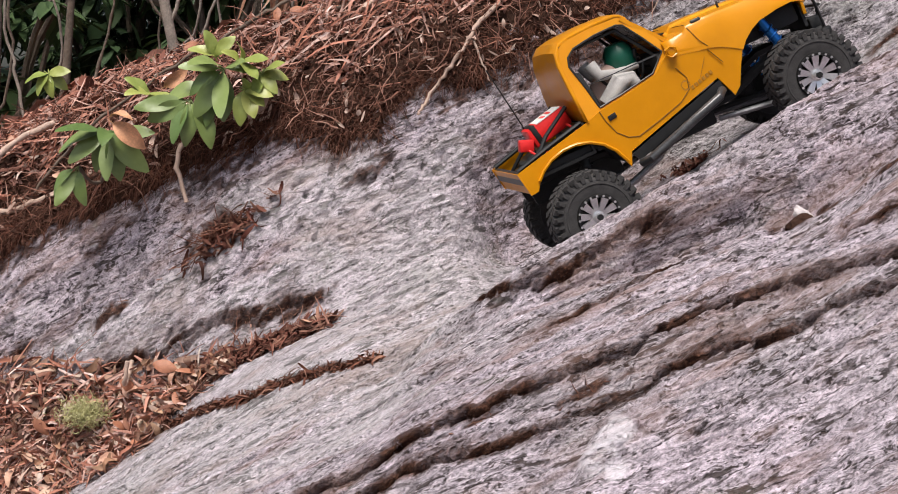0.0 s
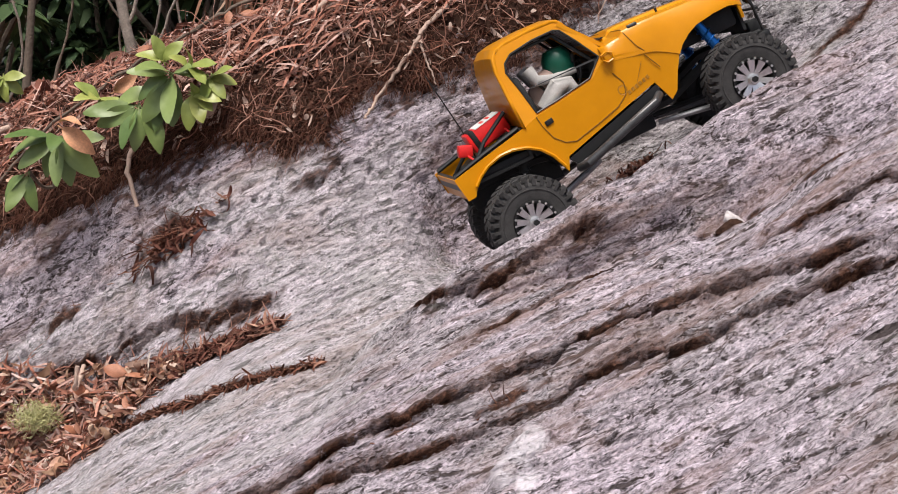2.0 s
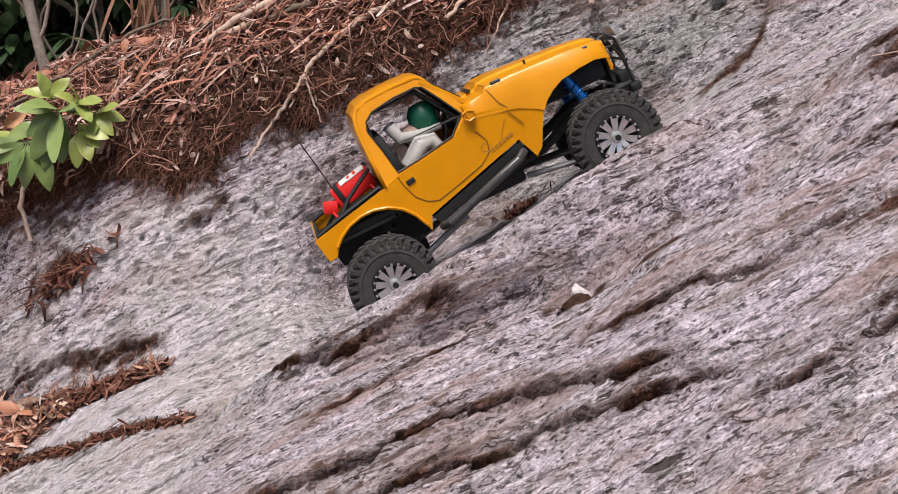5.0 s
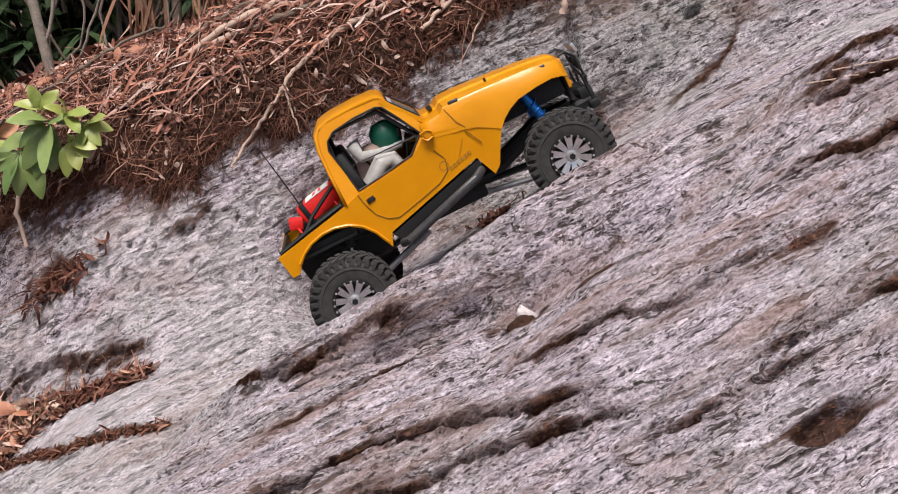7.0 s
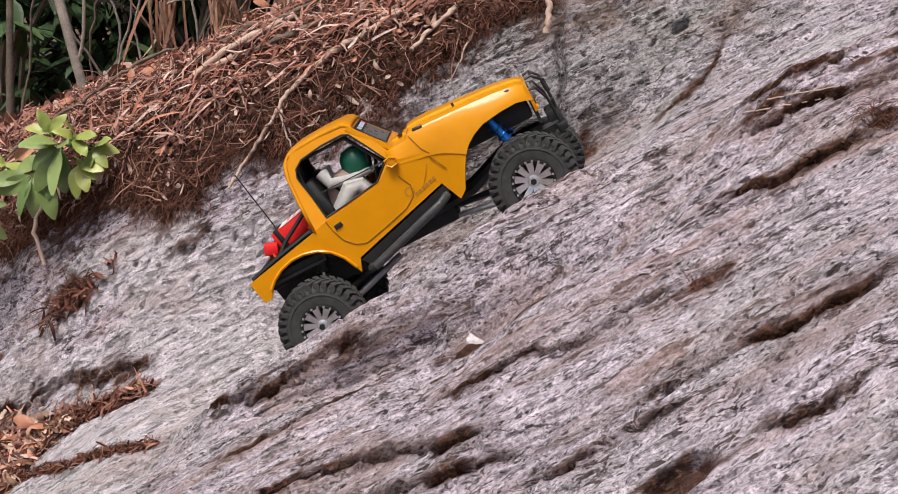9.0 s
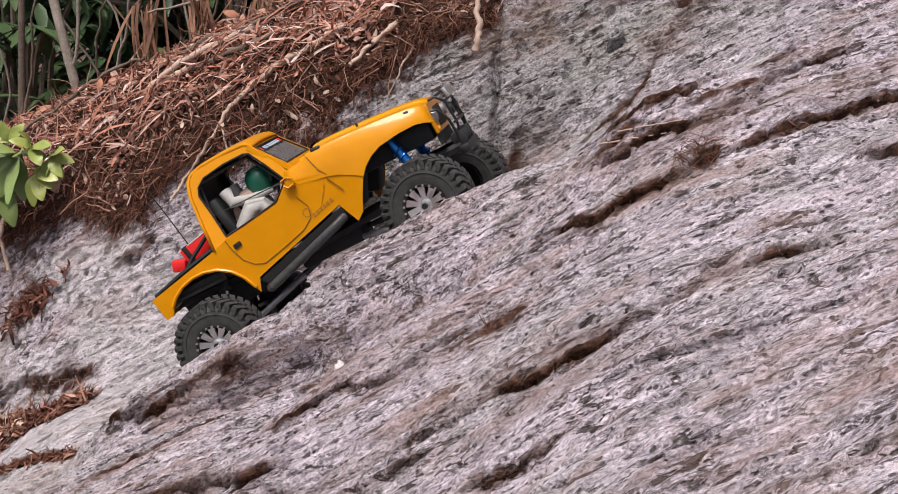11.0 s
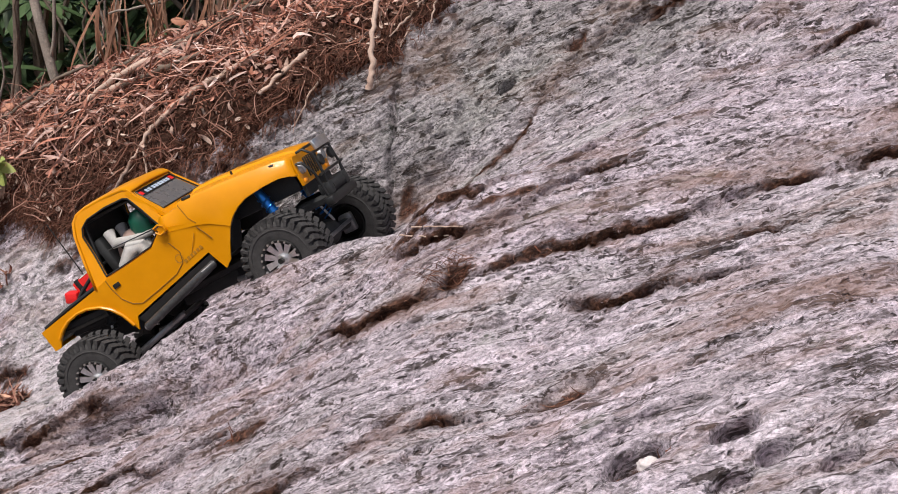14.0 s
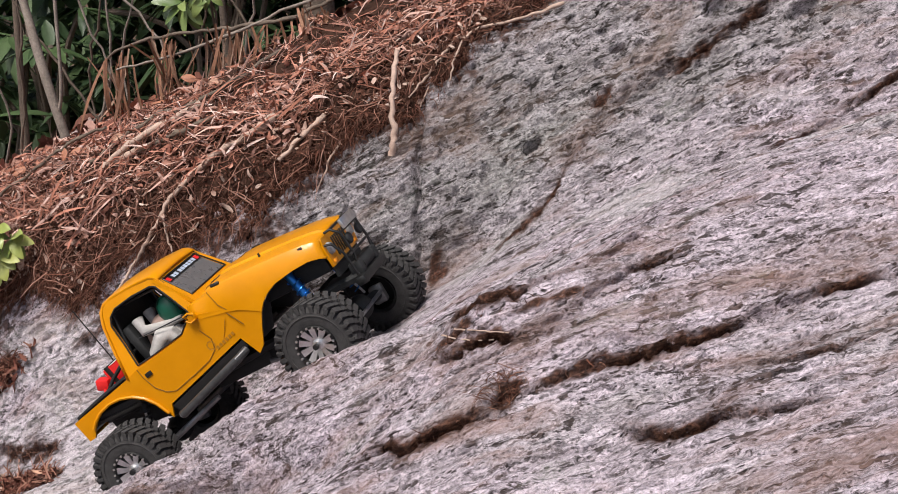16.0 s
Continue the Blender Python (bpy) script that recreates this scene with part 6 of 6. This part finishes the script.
# ---- rhododendron shoots ----
def leaf_mesh(name, length, width, droop, fold, material):
    """A lance-shaped leaf along +x with a midrib fold and a bend."""
    s = Shape()
    rows, n = [], 9
    for i in range(n):
        t = i / (n - 1)
        w = width * 0.5 * max(0.04, math.sin(math.pi * (0.03 + 0.95 * t) ** 1.05)) ** 0.72
        ang = droop * t
        x, z = length * (t - 0.12 * droop * t * t), -length * droop * 0.5 * t * t
        row = []
        for a in (-1, -0.6, 0, 0.6, 1):
            row.append((x, a * w, z + abs(a) * w * fold - (0.0006 if a == 0 else 0) + 0.0012 * math.sin(9 * t + 2 * a)))
        rows.append(row)
    s.loft(rows)
    s.tube([(-0.010, 0, 0.001), (0, 0, 0), (length * 0.1, 0, -0.0008)], 0.0011, 5)
    return s.mesh(name, [material], 80)


LEAVES = [leaf_mesh("leaf", a, b, d, f, GREEN) for a, b, d, f in ((0.078, 0.030, 0.5, 0.12), (0.068, 0.030, 0.9, 0.18), (0.080, 0.027, 0.3, 0.05), (0.058, 0.025, 1.1, 0.22))]
YOUNG = [leaf_mesh("young_leaf", 0.045, 0.022, d, f * 0.5, LIME) for d, f in ((0.5, 0.25), (0.9, 0.3))]
CURLED = leaf_mesh("dead_leaf", 0.060, 0.030, 1.1, 0.6, DEAD)


def aimed(base, way, spin=0.0, scale=1.0):
    way = Vector(way).normalized()
    up = Vector((0.1, -0.75, 0.65))
    if abs(up.normalized().dot(way)) > 0.93:
        up = Vector((0.5, -0.2, 0.85))
    side = up.cross(way).normalized()
    up = way.cross(side)
    return Matrix.Translation(base) @ Matrix((way, side, up)).transposed().to_4x4() @ Matrix.Rotation(spin, 4, "X") @ Matrix.Scale(scale, 4)


def shoot(label, root, tips, young=()):
    """A low shrub: stems from root to each tip, and a whorl of leaves at each tip."""
    plant = thing("rhododendron", label, "shrub", Matrix.Translation(root))
    root = Vector(root)
    for tip, ways, size in tips:
        tip = Vector(tip)
        part("stem", Shape().tube(smooth_path([(0, 0, 0), (tip - root) * 0.55 + Vector((0, 0.01, -0.012)), tip - root], 4), [0.003] * 4 + [0.0025] * 5, 7), BARK, plant)
        for i, w in enumerate(ways):
            ob = part("leaf", LEAVES[(i * 3 + len(ways)) % 4], None, plant)
            ob.matrix_basis = aimed(tip - root + Vector(w).normalized() * 0.008, w, random.uniform(-0.6, 0.6), size * random.uniform(0.8, 1.15))
    for tip, w, size in young:
        ob = part("young_leaf", YOUNG[int(abs(w[0]) * 10) % 2], None, plant, "yellow-green young leaf")
        ob.matrix_basis = aimed(Vector(tip) - root, w, random.uniform(-0.5, 0.5), size)
    return plant


LOW = [(-0.95, -0.3, -0.05), (-0.75, -0.5, -0.55), (-0.35, -0.55, -0.95), (0.05, -0.6, -1.0), (0.40, -0.45, -0.85), (-0.75, -0.55, 0.2), (0.15, -0.85, 0.2), (0.85, -0.35, 0.1), (0.6, -0.4, -0.5)]
HIGH = [(-0.9, -0.35, 0.15), (-0.8, -0.5, -0.4), (0.0, -0.7, -0.7), (0.10, -0.45, -1.0), (-0.45, -0.5, -0.9), (0.75, -0.4, 0.2), (0.35, -0.75, 0.2), (-0.35, -0.7, 0.35)]
SPREAD = [(-0.85, -0.45, -0.5), (-0.4, -0.5, -0.85), (0.1, -0.55, -0.9), (-0.95, -0.3, -0.15), (0.6, -0.45, -0.6)]
shoot("low green rhododendron shoot with drooping leaves on the bank", (-0.515, 2.27, 0.88),
      [((-0.490, 2.200, 0.958), LOW, 0.98), ((-0.535, 2.210, 0.905), SPREAD[:3], 0.75)])
shoot("taller green rhododendron shoot with young yellow-green leaves", (-0.350, 2.24, 0.965),
      [((-0.318, 2.175, 1.058), HIGH, 0.92), ((-0.367, 2.180, 1.012), SPREAD, 0.95), ((-0.340, 2.190, 1.035), SPREAD[1:4], 0.85)],
      [((-0.262, 2.17, 1.055), w, s) for w, s in (((0.6, -0.5, 0.5), 1.0), ((0.9, -0.3, 0.1), 0.9), ((0.5, -0.6, -0.4), 0.9), ((0.7, -0.4, -0.7), 0.8), ((-0.2, -0.6, -0.7), 0.9))] + [((-0.330, 2.165, 1.078), w, 0.9) for w in ((-0.2, -0.4, 0.8), (0.5, -0.4, 0.6), (-0.7, -0.3, 0.4))] + [((-0.285, 2.165, 1.030), w, s) for w, s in (((0.7, -0.5, 0.1), 1.0), ((0.4, -0.6, -0.7), 1.1), ((-0.1, -0.6, -0.8), 1.2), ((0.8, -0.4, -0.4), 0.9), ((0.2, -0.6, 0.5), 0.8))] + [((-0.292, 2.165, 1.070), w, s) for w, s in (((0.8, -0.4, 0.3), 1.0), ((0.3, -0.5, 0.8), 0.9), ((0.6, -0.6, -0.3), 1.0), ((-0.3, -0.6, 0.5), 0.8))])
shoot("small yellow-green sprig among dead leaves", (-0.440, 2.30, 0.99), [],
      [((-0.434, 2.22, 1.018), w, 1.0) for w in ((-0.6, -0.4, 0.6), (0.4, -0.5, -0.6), (0.7, -0.3, 0.1), (-0.3, -0.5, 0.2))])
shoot("small yellowing sprig in front of the woods", (-0.66, 2.50, 0.99), [],
      [((-0.647, 2.45, 1.045), w, 0.9) for w in ((-0.5, -0.5, -0.6), (0.1, -0.5, -0.8), (0.7, -0.3, -0.4), (0.5, -0.4, 0.2), (-0.7, -0.3, 0.0))])
shoot("bright green rhododendron leaves hanging above the dead fronds", (-0.198, 2.780, 1.194),
      [((-0.218, 2.720, 1.354), LOW, 0.72), ((-0.168, 2.720, 1.384), SPREAD, 0.7)])
for base, way, size, spin in (((-0.475, 2.165, 0.972), (0.75, -0.25, -0.45), 0.95, 0.4), ((-0.41, 2.21, 1.03), (0.6, -0.3, 0.4), 0.7, 1.0), ((-0.48, 2.165, 0.982), (0.6, -0.3, 0.3), 0.6, -0.6)):
    ob = single("dead_leaf", CURLED, DEAD, "curled orange dead leaf caught on green leaves", "dead leaf", m=aimed(base, way, spin, size))
# single large dead leaves in the gully and on the bank
BROAD = [leaf_mesh("fallen_leaf", 0.055, 0.030, d, f, m_) for d, f, m_ in ((0.4, 0.3, plain("pale_dead_leaf", (0.58, 0.42, 0.31), 0.6, vary=0.2, scale=60)), (0.7, -0.4, plain("rusty_dead_leaf", (0.36, 0.15, 0.085), 0.6, vary=0.3, scale=60)), (0.5, 0.5, plain("pinkish_dead_leaf", (0.52, 0.30, 0.21), 0.65, vary=0.35, scale=45)))]
for i in range(70):
    lx, lv = (-0.33 - abs(random.gauss(0, 0.14)), 0) if i < 44 else (random.uniform(-0.8, 0.2), random.uniform(2.5, 2.8))
    surf = stone if i < 44 else earth
    if i < 44:
        lv = float(gully(lx)[0] + gully(lx)[1] * random.uniform(-0.8, 0.8))
    if abs(lx + 0.49) < 0.045:
        lx -= 0.09
    b = at(surf, lx, lv, random.uniform(0.006, 0.018))
    k = i % 3 if i < 44 else 1 + i % 2
    single("fallen_leaf", BROAD[k], None, ("pale tan dead leaf", "rusty brown dead leaf", "curled pinkish tan dead leaf")[k] + (" lying in the rock gully" if i < 44 else " lying on the earth bank"), "dead leaf", m=aimed(b, (random.uniform(-1, 1), random.uniform(-0.8, 0.4), random.uniform(-0.4, 0.6)), random.uniform(-1, 1), random.uniform(0.35, 0.72) if i < 44 else random.uniform(0.3, 0.55)), group="fallen leaves")
b = at(stone, -0.18, 2.005, 0.006)
single("fallen_leaf", BROAD[2], None, "orange dead leaf wedged at the gully's foot", "dead leaf", m=aimed(b, (0.8, -0.3, 0.5), 0.5, 0.5), group="fallen leaves")
for lx, lv, turn, size, which in ((-0.170, 2.003, 0.4, 0.55, 0), (-0.158, 2.000, 4.2, 0.45, 2)):
    single("fallen_leaf", BROAD[which], None, "crumpled pale orange dead leaf lying in the gully", "dead leaf", m=aimed(at(stone, lx, lv, 0.008), (math.cos(turn), -0.3, 0.4 * math.sin(turn) + 0.3), turn, size))


# ---- drooping dead fronds and the woods behind ----
FIBRE_LONG = scraps("dead_frond", [(0.209, 0.094, 0.055), (0.342, 0.187, 0.121), (0.152, 0.066, 0.039), (0.427, 0.286, 0.209)], 0.7)
stick("branch", [(-0.300, 2.555, 1.225), (-0.285, 2.550, 1.286), (-0.155, 2.550, 1.322), (-0.03, 2.545, 1.338), (0.08, 2.535, 1.355), (0.20, 2.56, 1.40)], 0.0022, 0.0042, BARK, "thin fallen branch leaning over the dead fronds", "branch")
stick("branch", [(-0.262, 2.53, 1.262), (-0.12, 2.535, 1.297), (0.02, 2.535, 1.345), (0.16, 2.55, 1.40)], 0.0020, 0.0034, PALE_BARK, "thin fallen branch leaning over the dead fronds", "branch")
for fx, fy, fz, tall, count, spread in ((-0.285, 2.55, 1.285, 0.15, 18, 0.06), (-0.160, 2.535, 1.328, 0.16, 24, 0.07), (-0.040, 2.53, 1.342, 0.13, 20, 0.08), (0.05, 2.53, 1.35, 0.10, 12, 0.10), (0.14, 2.54, 1.38, 0.09, 16, 0.12)):
    tops = np.array((fx, fy, fz)) + rng.normal(size=(count, 3)) * (spread * 0.25, 0.006, 0.004)
    p, n = tops - (0, 0, tall * 0.46), np.tile((0.1, -1.0, 0.1), (count, 1))
    lean = rng.normal(size=(count, 3)) * (0.16, 0.10, 0.02)
    p = p + lean * tall * 0.5
    loose("dead_frond", flakes("dead_frond", p, n, (tall * 0.6, tall * 1.0), (0.002, 0.0065), 0.22, (0.0, 0.004), FIBRE_LONG, 0.5, (0.03, 0.0, -2.6), (0.7, 0.9, 1.0, 0.7, 0.15)), "drooping red-brown dead fronds hanging over a branch", "dead plant")


def tree(name, base, top, r, label, lean=0.06, limbs=4):
    t = thing(name, label, "tree", Matrix.Translation(base))
    path = [Vector((lean * 3 * s * s + 0.02 * math.sin(5 * s + base[0] * 9), 0.03 * math.sin(4 * s), top * s)) for s in (k / 14 for k in range(15))]
    part("trunk", Shape().tube(path, [r * (1.25 - 0.6 * k / 14) if k else r * 1.7 for k in range(15)], 12), BARK, t, smooth=70)
    for k in range(limbs):
        s = path[4 + k * 2]
        a = 2.4 * k + base[0] * 7
        part("limb", Shape().tube(smooth_path([s, s + Vector((math.cos(a) * 0.3, math.sin(a) * 0.3, 0.25)), s + Vector((math.cos(a) * 0.7, math.sin(a) * 0.7, 0.4))], 4), [r * 0.4 - r * 0.035 * i for i in range(9)], 7), BARK, t, smooth=70)
    # tall stems get an unseen crown, added to keep skylight off the woods
    if top >= 4:
        k = 900
        tips = rng.normal(size=(k, 3)) * (0.75, 0.75, 0.5) + np.array(path[12])
        way = unit(rng.normal(size=(k, 3)) * (1, 1, 0.4) + (0, 0, -0.3))
        side = unit(np.cross(way, (0, 0, 1.0)))
        L = rng.uniform(0.12, 0.22, (k, 1))
        pts = []
        for f, w in ((0.0, 0.06), (0.35, 0.2), (0.65, 0.18), (1.0, 0.02)):
            mid = tips + way * L * f - np.array([0, 0, 1.0]) * L * 0.2 * f * f
            pts += [mid - side * L * w, mid + side * L * w]
        part("crown", fast_mesh("crown", np.stack(pts, 1), [(2 * i, 2 * i + 1, 2 * i + 3, 2 * i + 2) for i in range(3)], WOODS), None, t, "unseen dark green crown leaves that shade the woods")
    return t


def thicket(c, size, count, length, label):
    """A leafy shrub: stems and a crown of many drooping leaves in whorls."""
    c = np.array(c, float)
    t = thing("shrub", label, "shrub", Matrix.Translation(c))
    tips = []
    for k in range(count // 9):
        d = rng.normal(size=3) * (size[0], size[1], size[2] * 0.6) * 0.5 + (0, 0, size[2] * 0.55)
        tips.append(d)
        if k % 6 == 0:
            part("stem", Shape().tube(smooth_path([(rng.normal() * 0.05, rng.normal() * 0.05, -0.1), Vector(d) * 0.5 + Vector((0, 0, 0.05)), d], 3), 0.007, 6), BARK, t)
    tips = np.repeat(np.array(tips), 9, 0)
    k = len(tips)
    way = unit(rng.normal(size=(k, 3)) * (1, 1, 0.45) + (0, -0.2, -0.35))
    side = unit(np.cross(way, (0, 0, 1.0)))
    up = np.cross(side, way)
    L = rng.uniform(*length, (k, 1))
    pts = []
    for f, w in ((0.05, 0.1), (0.35, 0.16), (0.65, 0.15), (1.0, 0.02)):
        mid = tips + way * L * f - np.array([0, 0, 1.0]) * L * 0.25 * f * f
        pts += [mid - side * L * w, mid + up * L * -0.03, mid + side * L * w]
    faces = [(3 * i + j, 3 * i + j + 1, 3 * i + j + 4, 3 * i + j + 3) for i in range(3) for j in range(2)]
    part("crown", fast_mesh("crown", np.stack(pts, 1), faces, WOODS), None, t, "dark green leathery leaves")
    return t


def floor_at(x, y):
    """The bank's height under a place."""
    v = np.linspace(2.2, 7.0, 400)
    p = place(np.full_like(v, x), v, earth(np.full_like(v, x), v))
    return float(np.interp(y, p[:, 1], p[:, 2]))


for k in range(16):
    vx, vy = -0.95 + 0.055 * k + rng.normal() * 0.02, 2.70 + 0.05 * (k % 4) + rng.normal() * 0.02
    z0, lean, bow = floor_at(vx, vy), rng.normal() * 0.10, rng.normal() * 0.05
    stick("vine", [(vx, vy, z0 - 0.02), (vx + lean * 0.4 + bow, vy, z0 + 0.12), (vx + lean * 0.9, vy - 0.02, z0 + 0.30), (vx + lean * 1.2 - bow, vy, z0 + 0.55), (vx + lean * 1.6, vy + 0.02, z0 + 0.9)], 0.0030, 0.0016, (PALE_BARK, BARK)[k % 2], "thin bare brown stem tangled before the woods", "stem", 0.003)
sapling = thing("tree", "slender pale leaning stem at the edge of the woods", "tree", Matrix.Translation((-0.477, 2.654, floor_at(-0.477, 2.654))))
part("trunk", Shape().tube(smooth_path([(0.004, 0, -0.04), (0, 0, 0.01), (-0.012, 0, 0.06), (-0.030, 0, 0.14), (-0.058, 0.01, 0.25), (-0.10, 0.02, 0.5), (-0.12, 0.05, 1.2), (-0.2, 0.1, 2.4)], 3), [0.0125] + [0.0095] * 11 + [0.0080] * 10, 10), PALE_BARK, sapling, smooth=70)
part("limb", Shape().tube(smooth_path([(-0.010, 0, 0.06), (0.008, -0.004, 0.12), (0.016, 0, 0.30), (0.03, 0.02, 0.7), (0.0, 0.05, 1.3)], 3), 0.0036, 7), PALE_BARK, sapling, smooth=70)
for tx, ty, top, r, lean in ((-0.72, 2.85, 3.0, 0.006, 0.08), (-0.06, 2.98, 4.0, 0.022, 0.02), (-0.98, 3.0, 3.2, 0.007, 0.10), (-1.15, 3.5, 4.2, 0.012, -0.05), (-0.75, 3.7, 4.5, 0.010, 0.04), (-0.35, 3.1, 3.0, 0.007, 0.12), (-0.85, 2.9, 3.0, 0.006, -0.10), (-0.2, 3.3, 3.0, 0.008, -0.08), (-1.9, 4.5, 5.0, 0.07, 0.03), (-0.15, 4.8, 5.0, 0.08, 0.0), (0.6, 4.4, 5.0, 0.07, 0.05), (-2.6, 4.2, 4.5, 0.05, 0.0)):
    tree("tree", (tx, ty, floor_at(tx, ty) - 0.03), top, r, "slim grey-brown woodland stem behind the bank", lean)
for sx, sy, size, count in ((-0.95, 3.25, (0.5, 0.25, 0.5), 500), (-0.45, 3.30, (0.5, 0.2, 0.55), 500), (0.02, 3.35, (0.5, 0.2, 0.6), 500), (-1.35, 3.5, (0.6, 0.4, 0.6), 700), (-0.75, 3.7, (0.8, 0.4, 0.7), 900), (-0.15, 3.8, (0.8, 0.4, 0.8), 900), (0.4, 4.0, (0.9, 0.4, 0.9), 900), (-1.8, 4.3, (1.0, 0.6, 1.0), 900), (-0.8, 4.7, (1.4, 0.6, 1.4), 1400), (0.3, 5.0, (1.4, 0.6, 1.4), 1400), (-2.2, 5.3, (1.6, 0.7, 1.6), 1400), (-0.6, 6.0, (2.2, 0.8, 2.0), 1800), (1.2, 5.6, (1.8, 0.8, 1.8), 1400)):
    thicket((sx, sy, floor_at(sx, sy)), size, count, (0.06, 0.10) if sy < 3.4 else (0.09, 0.16), "dark green rhododendron thicket in the woods")
